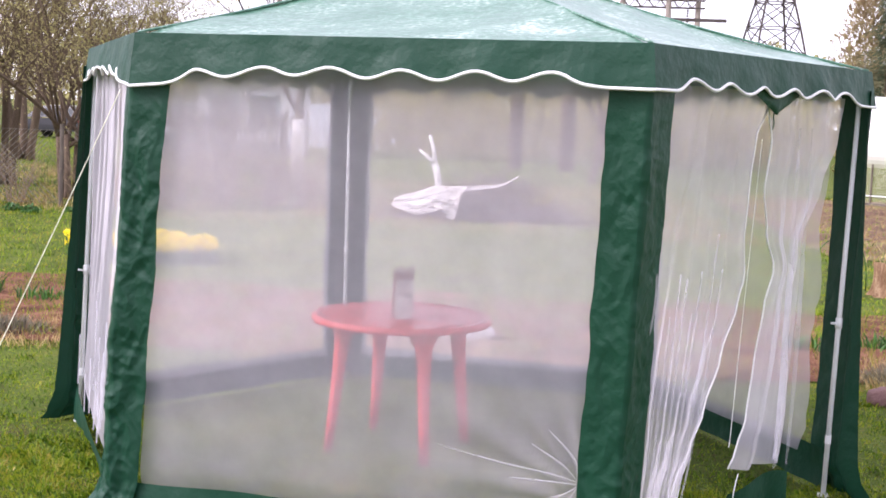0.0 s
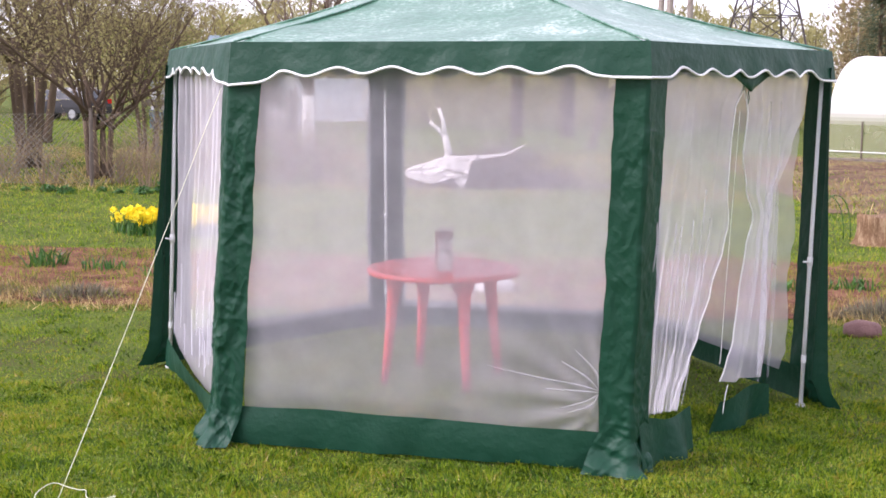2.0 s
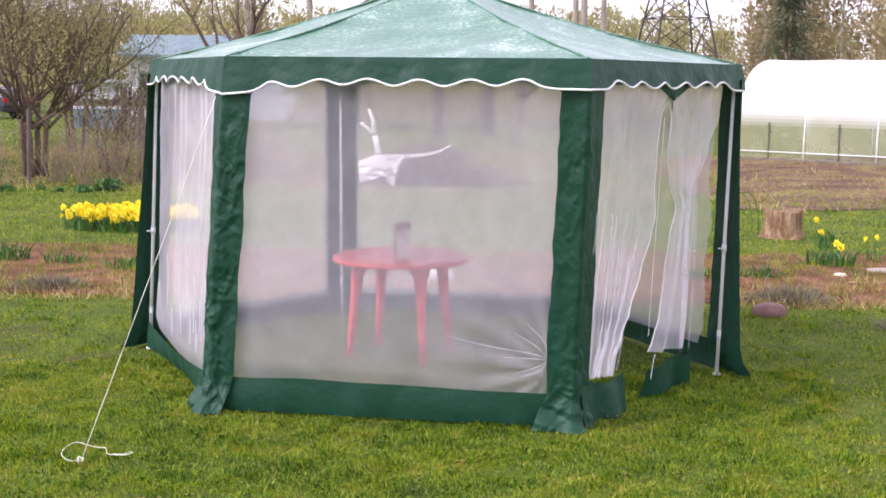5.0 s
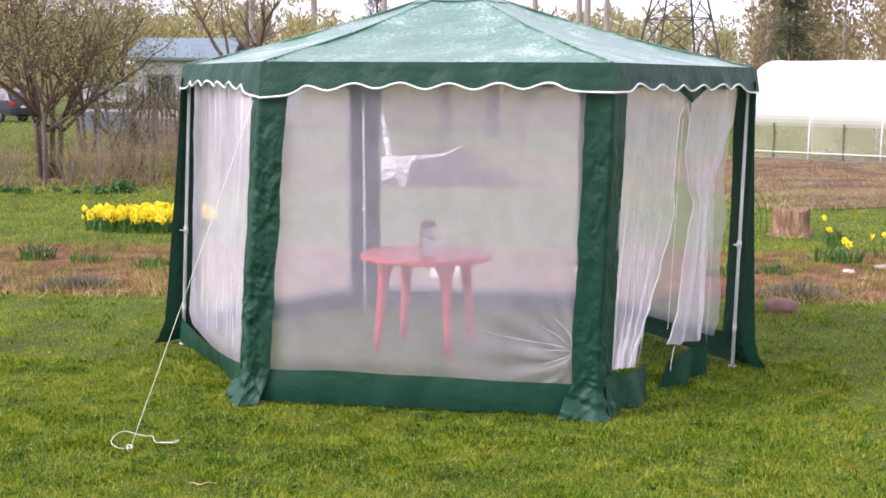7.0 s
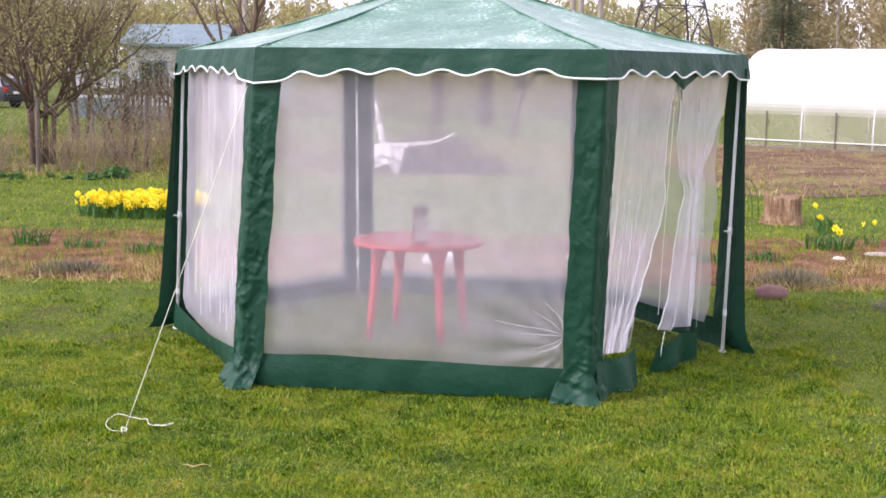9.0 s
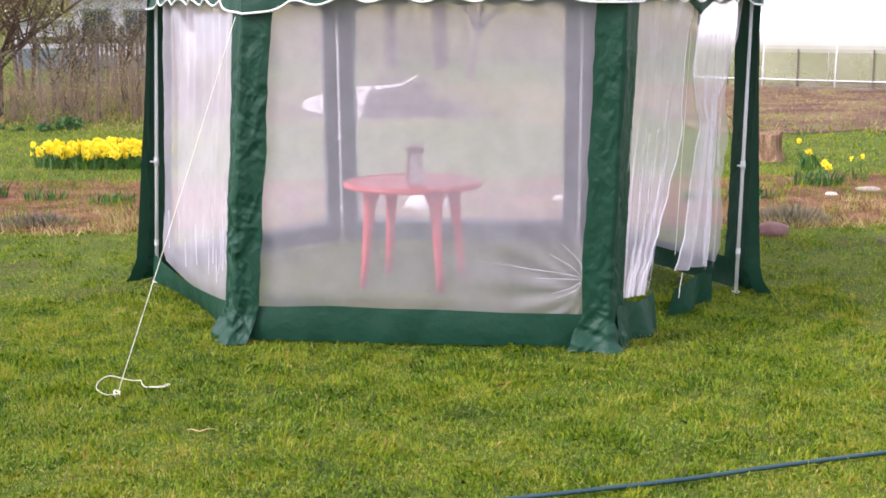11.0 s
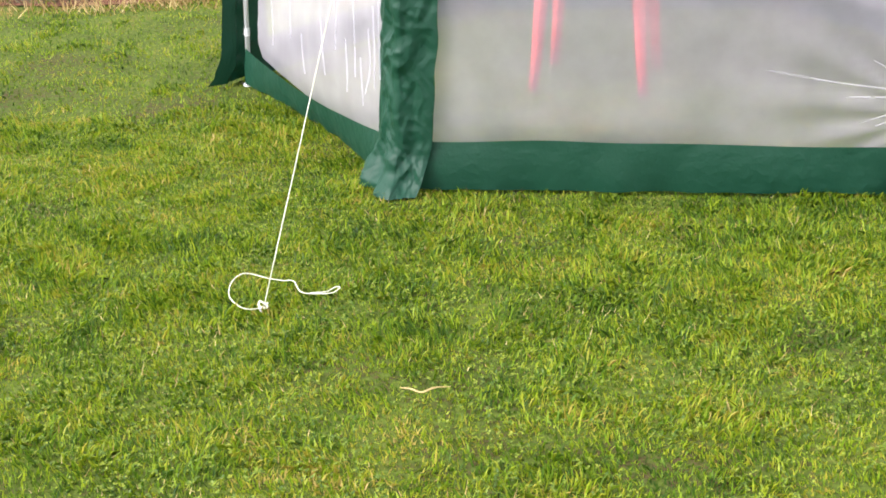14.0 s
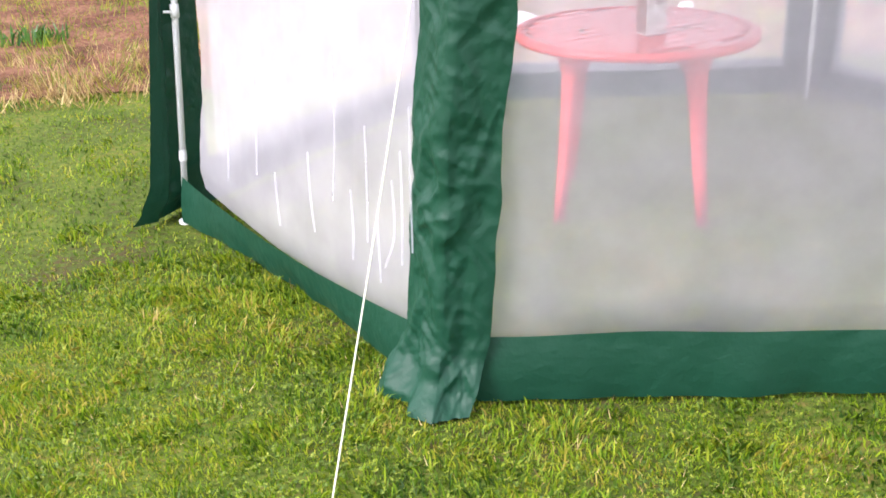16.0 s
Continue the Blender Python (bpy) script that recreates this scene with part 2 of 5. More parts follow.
CARTON_BROWN = mat("carton_brown_print", [(0.3, (0.16, 0.07, 0.055)), (0.7, (0.3, 0.16, 0.12))], 30, rough=0.5, bump=0.05)
CLOVER = mat("clover_leaves", [(0.25, (0.05, 0.11, 0.006)), (0.5, (0.14, 0.21, 0.008)), (0.75, (0.26, 0.31, 0.015))], 3, rough=0.5, bump=0, island=0.5, translucent=0.25)
WOOD_BUD = mat("brown_birch_buds", [(0.25, (0.27, 0.2, 0.12)), (0.5, (0.38, 0.3, 0.17)), (0.75, (0.46, 0.4, 0.2))], 0.15, rough=0.8, bump=0, fine=1.0, island=0.4, translucent=0.35, spec=0.1)
YELLOW = mat("yellow_petals", [(0.25, (0.85, 0.66, 0.005)), (0.75, (0.97, 0.85, 0.02))], 9, rough=0.6, bump=0, island=0.4, translucent=0.3)
CLOTH_WHITE = mat("torn_white_sheet", [(0.3, (0.66, 0.6, 0.56)), (0.7, (0.85, 0.82, 0.8))], 4, rough=0.7, bump=0.4, translucent=0.25)


# ---- builders ----
class Geo:
    """Gathers vertices and faces of one mesh."""

    def __init__(self):
        self.v, self.f = [], []

    def tube(self, a, b, r0, r1=None, n=6, cap=True):
        a, b = Vector(a), Vector(b)
        r1 = r0 if r1 is None else r1
        way = (b - a).normalized()
        u = way.orthogonal().normalized()
        w = way.cross(u)
        k = len(self.v)
        for p, r in ((a, r0), (b, r1)):
            for i in range(n):
                c = 2 * math.pi * i / n
                self.v.append(tuple(p + u * (r * math.cos(c)) + w * (r * math.sin(c))))
        for i in range(n):
            j = (i + 1) % n
            self.f.append((k + i, k + j, k + n + j, k + n + i))
        if cap:
            self.f.append(tuple(k + n - 1 - i for i in range(n)))
            self.f.append(tuple(k + n + i for i in range(n)))
        return self

    def path(self, points, radii, n=6):
        """One tube along a line of points."""
        pts = [Vector(p) for p in points]
        radii = [radii] * len(pts) if isinstance(radii, (int, float)) else radii
        k = len(self.v)
        u = (pts[1] - pts[0]).orthogonal().normalized()
        for i, p in enumerate(pts):
            way = (pts[min(i + 1, len(pts) - 1)] - pts[max(i - 1, 0)]).normalized()
            u = (u - way * u.dot(way)).normalized()
            w = way.cross(u)
            for s in range(n):
                c = 2 * math.pi * s / n
                self.v.append(tuple(p + u * (radii[i] * math.cos(c)) + w * (radii[i] * math.sin(c))))
        for i in range(len(pts) - 1):
            for s in range(n):
                j = (s + 1) % n
                self.f.append((k + i * n + s, k + i * n + j, k + (i + 1) * n + j, k + (i + 1) * n + s))
        self.f.append(tuple(k + n - 1 - s for s in range(n)))
        e = k + (len(pts) - 1) * n
        self.f.append(tuple(e + s for s in range(n)))
        return self

    def box(self, lo, hi, m=None):
        k = len(self.v)
        for z in (lo[2], hi[2]):
            for x, y in ((lo[0], lo[1]), (hi[0], lo[1]), (hi[0], hi[1]), (lo[0], hi[1])):
                p = Vector((x, y, z))
                self.v.append(tuple(m @ p if m else p))
        for q in ((3, 2, 1, 0), (4, 5, 6, 7), (0, 1, 5, 4), (1, 2, 6, 5), (2, 3, 7, 6), (3, 0, 4, 7)):
            self.f.append(tuple(k + i for i in q))
        return self

    def sheet(self, fn, nu, nv, closed=False):
        k = len(self.v)
        for j in range(nv + 1):
            for i in range(nu + 1):
                self.v.append(tuple(fn(i / nu, j / nv)))
        for j in range(nv):
            for i in range(nu):
                a = k + j * (nu + 1) + i
                self.f.append((a, a + 1, a + nu + 2, a + nu + 1))
        return self

    def card(self, p, u, w):
        """A leaf: a bent diamond of two triangles."""
        k = len(self.v)
        p, u, w = Vector(p), Vector(u), Vector(w)
        lift = u.cross(w).normalized() * (w.length * 0.3) if u.cross(w).length > 0 else Vector((0, 0, 0))
        self.v += [tuple(p), tuple(p + u * 0.5 + w + lift), tuple(p + u), tuple(p + u * 0.5 - w + lift)]
        self.f += [(k, k + 1, k + 2), (k, k + 2, k + 3)]
        return self

    def mesh(self, name, material, smooth=False):
        me = bpy.data.meshes.new(name)
        me.from_pydata(self.v, [], self.f)
        me.materials.append(material)
        if smooth:
            me.polygons.foreach_set("use_smooth", [True] * len(me.polygons))
        me.update()
        return me


def part(name, geo, material, parent=None, label="", smooth=False, kind=""):
    ob = new(name, geo.mesh(name, material, smooth))
    if parent:
        ob.parent = parent
        ob.matrix_parent_inverse = parent.matrix_basis.inverted()
    return tagged(ob, label, kind=kind)


def thing(name, label, category, place=(0, 0, 0), group="", turn=0.0):
    ob = new(name)
    ob.empty_display_size = 0.2
    ob.matrix_basis = pose(*place, 0, 0, turn)
    return tagged(ob, label, category, group)


def rounded_box(lo, hi, bevel, segments=2):
    """A Geo that holds a box with rounded edges."""
    bm = bmesh.new()
    bmesh.ops.create_cube(bm, size=1)
    for v in bm.verts:
        v.co = Vector([lo[i] + (v.co[i] + 0.5) * (hi[i] - lo[i]) for i in range(3)])
    bmesh.ops.bevel(bm, geom=bm.edges[:], offset=bevel, segments=segments, affect="EDGES", profile=0.5)
    g = Geo()
    bm.verts.index_update()
    g.v, g.f = [tuple(v.co) for v in bm.verts], [tuple(v.index for v in f.verts) for f in bm.faces]
    bm.free()
    return g


def rumple(p, scale, amount, seed=0.0):
    q = Vector(p) * scale + Vector((seed, seed * 1.7, seed * 0.3))
    return noise.noise(q) * amount


def blades(name, material, count, area, low, high, wide, bend=0.6, seed=1, keep=None, parent=None, clump=0.0, base=0.0, curled=False):
    """Many single blades of grass as one mesh. area: x0, y0, x1, y1."""
    r = np.random.default_rng(seed)
    x, y = r.uniform(area[0], area[2], count), r.uniform(area[1], area[3], count)
    if clump:
        cx, cy = r.uniform(area[0], area[2], max(2, count // 40)), r.uniform(area[1], area[3], max(2, count // 40))
        who = r.integers(0, len(cx), count)
        x, y = cx[who] + r.normal(0, clump, count), cy[who] + r.normal(0, clump, count)
    if keep is not None:
        k = keep(x, y)
        x, y = x[k], y[k]
    c = len(x)
    tuft = 0.72 + 0.36 * np.sin(x * 9.0 + 2 * np.sin(y * 5.3)) * np.sin(y * 8.1 + 2 * np.sin(x * 4.7)) + 0.2 * np.sin(x * 31 + y * 17) * np.sin(y * 37 - x * 11)
    h, a, lean = r.uniform(low, high, c) * tuft, r.uniform(0, 2 * np.pi, c), bend - (bend - 0.2) * r.random(c) ** 1.6
    if clump:
        a = np.sin(x * 7 + 3 * np.sin(y * 4)) * 3 + np.sin(y * 9 - x * 3) * 2 + r.normal(0, 0.9, c)
    turn = r.uniform(0, np.pi, c)
    w = wide * r.uniform(0.6, 1.3, c)
    ahead = np.stack([np.cos(a), np.sin(a)], 1)
    upright = np.sqrt(1 - np.minimum(lean, 0.97) ** 2)
    across = np.stack([np.cos(turn) * w, np.sin(turn) * w, np.zeros(c)], 1)
    root = np.stack([x, y, np.full(c, base - 0.004)], 1)
    knee = np.stack([x + ahead[:, 0] * h * lean * 0.4, y + ahead[:, 1] * h * lean * 0.4, base + h * np.minimum(1, upright * 0.5 + 0.3) * 0.75], 1)
    tip = np.stack([x + ahead[:, 0] * h * lean, y + ahead[:, 1] * h * lean, base + h * upright * 0.9 + 0.002], 1)
    corners = 5 if clump and curled else 3
    v = np.stack([root - across, root + across, knee + across * 0.8, tip, knee - across * 0.8] if corners == 5 else [root - across, root + across, tip], 1).astype(np.float32)
    me = bpy.data.meshes.new(name)
    me.vertices.add(c * corners)
    me.vertices.foreach_set("co", v.ravel())
    me.loops.add(c * corners)
    me.loops.foreach_set("vertex_index", np.arange(c * corners, dtype=np.int32))
    me.polygons.add(c)
    me.polygons.foreach_set("loop_start", np.arange(0, c * corners, corners, dtype=np.int32))
    me.update(calc_edges=True)
    me.materials.append(material)
    ob = new(name, me)
    if parent:
        ob.parent = parent
        ob.matrix_parent_inverse = parent.matrix_basis.inverted()
    ob["kind"] = "stuff"
    return ob


def smooth_line(points, steps=8):
    pts = [Vector(p) for p in points]
    pts = [pts[0] * 2 - pts[1], *pts, pts[-1] * 2 - pts[-2]]
    out = []
    for i in range(1, len(pts) - 2):
        a, b, c, d = pts[i - 1 : i + 3]
        for k in range(steps):
            t = k / steps
            out.append(0.5 * ((2 * b) + (c - a) * t + (2 * a - 5 * b + 4 * c - d) * t * t + (3 * b - a - 3 * c + d) * t ** 3))
    out.append(pts[-2])
    return out


# ---- ground ----
def build_ground():
    g = Geo()
    xs = [-3000, -600, -150, -60] + [i * 1.0 for i in range(-30, 31)] + [60, 150, 600, 3000]
    ys = [-3000, -400, -60, -20] + [i * 1.0 for i in range(-8, 65)] + [90, 200, 700, 3000]
    for j, y in enumerate(ys):
        for i, x in enumerate(xs):
            g.v.append((x, y, 0.0))
    n = len(xs)
    for j in range(len(ys) - 1):
        for i in range(n - 1):
            a = j * n + i
            g.f.append((a, a + 1, a + n + 1, a + n))
    ob = part("ground", g, LAWN)
    return tagged(ob, "mown yellowish green garden lawn with bare patches", "lawn", kind="structure")


build_ground()


def soil_strip(name, label, material, x0, x1, y0, y1, nx, ny, rise, seed, rows=0.0, ragged=0.35):
    def fn(u, v):
        x, y = x0 + u * (x1 - x0), y0 + v * (y1 - y0)
        edge = min(v, 1 - v, u * 4, (1 - u) * 4) * 6
        y += noise.noise((x * 0.8, seed, v)) * ragged * (1 if v < 0.5 else 1.2)
        z = rise * min(1, edge) * (0.6 + 0.5 * noise.noise((x * 2.2, y * 2.2, seed))) + rise * 0.5 * noise.noise((x * 7, y * 7, seed)) * min(1, edge)
        if rows:
            z += rows * math.sin(y * 9.0 + noise.noise((x * 0.5, y * 0.5, 3)) * 2) * min(1, edge)
        return x, y, max(0.006, z + 0.012)
    return tagged(part(name, Geo().sheet(fn, nx, ny), material), label, "soil", kind="structure")


soil_strip("flower_bed", "dug brown flower bed soil with weeds", SOIL, -16, 16, 9.3, 12.75, 260, 40, 0.05, 4.0)
soil_strip("tilled_field", "tilled brown vegetable field with patchy weeds", TILLED, 4.3, 60, 18.0, 33.0, 160, 90, 0.07, 9.0, rows=0.04, ragged=0.5)


# ---- party tent ----
TOP = {"fl": (-1.214, 5.264), "fr": (0.74, 4.835), "r": (1.86, 6.459), "br": (1.03, 8.216), "bl": (-0.92, 8.645), "l": (-2.038, 7.021)}
FOOT = {"fl": (-1.335, 5.335), "fr": (0.70, 5.02), "r": (1.815, 6.45), "br": (1.03, 8.30), "bl": (-0.90, 8.60), "l": (-2.13, 7.06)}
ORDER = ["fl", "fr", "r", "br", "bl", "l"]
EAVE, APEX = 2.02, Vector((-0.089, 6.74, 2.56))


def post(n, z):
    k = z / EAVE
    return Vector((FOOT[n][0] + (TOP[n][0] - FOOT[n][0]) * k, FOOT[n][1] + (TOP[n][1] - FOOT[n][1]) * k, z))


def side(a, b, s, z, out=0.0):
    """A point on the wall from post a to post b, s metres-share along it, pushed outwards."""
    p, q = post(a, z), post(b, z)
    way = (q - p).normalized()
    return p.lerp(q, s) + Vector((way.y, -way.x, 0)) * out


def crumple(x, z, seed):
    """Height of sharp creases in slack cloth at x, z metres."""
    high = 0.0
    for k, (turn, freq, amp) in enumerate(((0.35, 8.0, 0.014), (-0.5, 14.0, 0.012), (0.8, 24.0, 0.0075), (-0.6, 44.0, 0.0035))):
        c, w = math.cos(turn), math.sin(turn)
        bend = 0.035 * noise.noise((x * 6 + seed, z * 5, k))
        a, b = (x * c + z * w + bend) * freq, (z * c - x * w) * freq * 0.45
        high += amp * (0.7 - 1.7 * abs(noise.noise((a + seed, b, seed + k * 3.1))))
    return high * (0.65 + 0.7 * max(0, noise.noise((x * 3, z * 2.1, seed + 9)) + 0.35))


def build_tent():
    tent = thing("party_tent", "hexagonal green party tent with white net walls on a lawn", "tent", (APEX.x, APEX.y, 0))
    # roof: six sagging cloth panels, and a small cap
    for i, a in enumerate(ORDER):
        b = ORDER[(i + 1) % 6]
        pa, pb = post(a, EAVE), post(b, EAVE)

        def fn(u, v, pa=pa, pb=pb, i=i):
            e = pa.lerp(pb, u)
            p = e.lerp(APEX, v * 0.995)
            mid = 4 * u * (1 - u)
            p.z -= 0.055 * mid * math.sin(math.pi * min(1, v * 1.0)) * (1 - v) + 0.035 * math.sin(math.pi * v)
            p.z += 0.012 * noise.noise((p.x * 3, p.y * 3, i)) * min(1, v * 8)
            p.z += 0.006 * noise.noise((p.x * 11, p.y * 11, i + 5)) * min(1, v * 8) - 0.012 * max(0, 1 - v * 14)
            return p
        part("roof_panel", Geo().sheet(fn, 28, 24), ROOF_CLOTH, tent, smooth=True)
        ridge = []
        for k in range(13):
            v = k / 12
            p = pa.lerp(APEX, v * 0.99)
            p.z -= 0.035 * math.sin(math.pi * v) - 0.004
            ridge.append(p)
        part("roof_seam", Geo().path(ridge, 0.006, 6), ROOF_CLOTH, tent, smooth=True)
        # scalloped valance with its white binding
        def hem(s, a=a, b=b, i=i):
            drop = 0.163 + 0.045 * (max(0, 1 - s / 0.35) if a == "fl" else max(0, 1 - (1 - s) / 0.3) if b == "fl" else 0)
            mid = min(1, max(0, s - 0.07) / 0.06, max(0, 0.91 - s) / 0.07)
            wave = 0.5 + 0.5 * math.cos(2 * math.pi * (s - 0.82) / 0.136)
            drop -= mid * (0.014 + 0.034 * wave) + 0.004 * math.sin(s * 9 + i)
            return drop

        def val(u, v, a=a, b=b, hem=hem, i=i):
            d = hem(u) * v
            p = post(a, EAVE).lerp(post(b, EAVE), u)
            away = Vector((p.x - APEX.x, p.y - APEX.y, 0)).normalized()
            inside = min(1, u * 12, (1 - u) * 12)
            p += away * (0.016 + 0.026 * v + inside * (0.012 * math.sin(v * 1.6) * noise.noise((u * 5, i, 1)) + 0.008 * v * math.sin(u * 38) + 0.004 * noise.noise((u * 14, v * 3, i))))
            p.z = EAVE + 0.002 - d
            return p
        valance = part("valance", Geo().sheet(val, 96, 6), GREEN_CLOTH, tent, smooth=True)
        part("binding", Geo().path([val(k / 96, 1.0) for k in range(97)], 0.0065, 6), TRIM, valance, "white scalloped binding", smooth=True)
    cap_ring = []
    for i, a in enumerate(ORDER):
        cap_ring.append(post(a, EAVE).lerp(APEX, 0.82))

    def cap(u, v):
        k = u * 6
        i = min(5, int(k))
        p = cap_ring[i].lerp(cap_ring[(i + 1) % 6], k - i).lerp(APEX, v * 0.99)
        p.z += 0.007 - 0.035 * math.sin(math.pi * (0.82 + 0.18 * v)) - 0.01 * 4 * (k - i) * (1 - k + i) * (1 - v) * 0.56
        return p
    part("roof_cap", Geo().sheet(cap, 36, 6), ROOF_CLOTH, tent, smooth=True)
    for a in ORDER:
        # steel pole with its joint and foot, roof bar above
        inner = 0.985 if a in ("l", "r") else 0.97
        c = Vector((APEX.x, APEX.y, 0))
        f, t = post(a, 0.0), post(a, EAVE - 0.03)
        f, t = c + (f - c) * inner, Vector((c.x + (t.x - c.x) * inner, c.y + (t.y - c.y) * inner, t.z))
        pole = part("pole", Geo().path([f, f.lerp(t, 0.5), t], [0.0125, 0.0125, 0.011], 10), WHITE_STEEL, tent, "white steel tube", smooth=True)
        k = f.lerp(t, 0.42)
        joint = Geo().tube(k - Vector((0, 0, 0.02)), k + Vector((0, 0, 0.03)), 0.017, n=10)
        joint.tube(k, k + Vector((-0.04, -0.02, 0.006)), 0.006, n=6)
        part("clamp", joint, WHITE_STEEL, pole, smooth=True)
        part("collar", Geo().tube(f.lerp(t, 0.13), f.lerp(t, 0.15), 0.0155, n=10), WHITE_STEEL, pole)
        part("foot_plate", Geo().tube(f, f + Vector((0, 0, 0.012)), 0.03, n=12), WHITE_STEEL, pole)
        part("roof_bar", Geo().path([t, t.lerp(APEX, 0.5) - Vector((0, 0, 0.06)), APEX - Vector((0, 0, 0.04))], 0.011, 8), WHITE_STEEL, tent, smooth=True)
    for i, a in enumerate(ORDER):
        before, after = ORDER[i - 1], ORDER[(i + 1) % 6]
        wide_in, wide_out = {"fr": 0.07, "l": 0.1}.get(a, 0.083), {"fl": 0.068, "r": 0.1}.get(a, 0.08)
        seed = i * 7.3

        def cover(u, v, a=a, before=before, after=after, seed=seed, i=i):
            z = 0.012 + (EAVE - 0.1) * (1 - v)
            low = max(0, 1 - z / 0.2)
            ragged = 0.009 * noise.noise((z * 3.2, seed, 2)) + 0.004 * noise.noise((z * 9, seed, 3))
            s = (u - 0.5) * 2
            slack = (0.75 if a == "fl" else 0.4) + 0.3 * max(0, 1 - z / 1.2)
            out = 0.012 + 0.012 * noise.noise((u * 1.7 + seed, z * 1.3, 4)) + crumple(s * 0.17, z, seed) * (1 + 0.8 * low) * (1 - 0.55 * abs(s) ** 3) * slack * min(1, max(0, 1.86 - z) / 0.25)
            out += low * (0.035 * low + 0.016 * math.sin(s * 7 + seed + z * 9) + 0.014 * math.sin(z * 55 + s * 3 + seed))
            if s < 0:
                p = side(before, a, 1 + s * (wide_in + 0.045 * low) + ragged, z, out)
            else:
                p = side(a, after, s * (wide_out - 0.012 * low + (0.009 * (z - 0.9) if a == "fl" else 0)) + ragged, z, out)
            c = post(a, z)
            swing = 0.025 + 0.1 * max(0, 1 - z / 1.9) ** 1.4
            if (a == "l" and s > 0) or (a == "r" and s < 0):
                # loosened flap that swings away from the wall and leaves the pole bare
                wall = side(a, after, 0.02 * s, z, out * 0.6) if a == "l" else side(before, a, 1 + 0.02 * s, z, out * 0.6)
                p = wall + (c - Vector((APEX.x, APEX.y, z))).normalized() * (abs(s) * swing) + Vector((0, -0.03 * abs(s), 0))
            away = (c - Vector((APEX.x, APEX.y, z))).normalized()
            near = max(0, 1 - abs(s) * 2.5)
            p += away * (0.01 * near + 0.05 * low ** 2)
            return p
        part("post_cover", Geo().sheet(cover, 56, 300) if a in ("fl", "fr", "l") else Geo().sheet(cover, 32, 150), GREEN_CLOTH, tent, "creased green cloth over the post", smooth=True)
    # net walls and the green skirts below them
    for i, a in enumerate(ORDER):
        b = ORDER[(i + 1) % 6]
        if a == "fr":
            continue
        gathered = a == "l"
        s0, s1 = {"fl": 0.058, "l": 0.12, "r": 0.112}.get(a, 0.074), {"fr": 0.94, "fl": 0.94, "l": 0.885}.get(b, 0.926)

        def net(u, v, a=a, b=b, i=i, gathered=gathered):
            z_low = 0.172 - (0.06 * math.sin(math.pi * u) if gathered else 0)
            z = z_low + (EAVE - 0.015 - z_low) * v
            s = s0 + (s1 - s0) * u
            if gathered or a == "r":
                s += (1 - u) ** 6 * (0.02 * noise.noise((z * 3.5, i, 5)) + 0.008 * noise.noise((z * 12, i, 6)) - 0.06 * max(0, 1 - z / 0.45) * gathered)
            out = -0.012 - 0.03 * math.sin(math.pi * v) * math.sin(math.pi * u) + 0.008 * noise.noise((u * 5, v * 4, i))
            low = (1 - v) ** 2
            if gathered:
                out += 0.013 * math.sin(u * 60 + 3 * noise.noise((u * 4, v, 1))) * (0.05 + 0.9 * v) - 0.012 + 0.02 * noise.noise((u * 6, v * 2, 2)) * v + 0.05 * low * v * 4 * math.sin(math.pi * u)
            if a == "fl":
                # pulled folds towards the lower corner at the next post
                pull = max(0, 1 - math.hypot((1 - u) * 1.6, (z - 0.32) * 1.3) / 0.75)
                ang = math.atan2(z - 0.33, (1 - u) * 1.8 + 0.02)
                out += 0.022 * pull * math.sin(ang * 15) + 0.012 * noise.noise((u * 9, v * 2, 6)) * low
                out -= 0.02 * low * abs(math.sin(u * 4))
            out -= 0.03 * max(0, 1 - v / 0.05)
            return side(a, b, s, z, out)
        part("net_wall", Geo().sheet(net, 120 if gathered or a == "fl" else 40, 70), NET_GATHERED if gathered else NET, tent, "white see-through netting", smooth=True)

        def skirt(u, v, a=a, b=b, i=i):
            z = (0.205 - (0.06 * math.sin(math.pi * u) if a == "l" else 0)) * (1 - v) + 0.006 + 0.014 * v + 0.01 * v * noise.noise((u * 7, i, 1))
            z += (0.007 * math.sin(u * 5 + i) + 0.006 * noise.noise((u * 6, i, 9))) * (1 - v)
            out = -0.002 + 0.018 * math.sin(v * 2.4) * (0.6 + 0.7 * noise.noise((u * 5, i, 3))) + 0.02 * v * noise.noise((u * 11, i, 5)) + (0.012 * math.sin(math.pi * u) if a != "l" else -0.05 * v * math.sin(math.pi * u))
            return side(a, b, 0.03 + 0.94 * u, z, out)
        part("skirt", Geo().sheet(skirt, 60, 12), GREEN_CLOTH, tent, "green cloth skirt at the foot of the net", smooth=True)

    def fold(fn, line, wide, label=""):
        # a pinched double layer of the net
        pts = smooth_line([(p[0], p[1], 0) for p in line], 6)
        g = Geo()

        def strip(u, v):
            k = u * (len(pts) - 1)
            i0 = min(len(pts) - 2, int(k))
            q = pts[i0].lerp(pts[i0 + 1], k - i0)
            across = (pts[i0 + 1] - pts[i0]).normalized()
            w = wide * math.sin(math.pi * min(0.97, 0.06 + 0.94 * u)) ** 0.6
            return fn(q.x - across.y * w * (v - 0.5) * 0.5, q.y + across.x * w * (v - 0.5), 0.006 + 0.006 * math.sin(math.pi * v))
        part("net_fold", g.sheet(strip, 24, 4), NET_FOLD, tent, "pinched white fold in the netting", smooth=True)

    def on_front(x, z, lift):
        return side("fl", "fr", x, z, lift + 0.004 - 0.02 * math.sin(math.pi * x))

    def on_left(x, z, lift):
        return side("l", "fl", x, z, lift + 0.03)
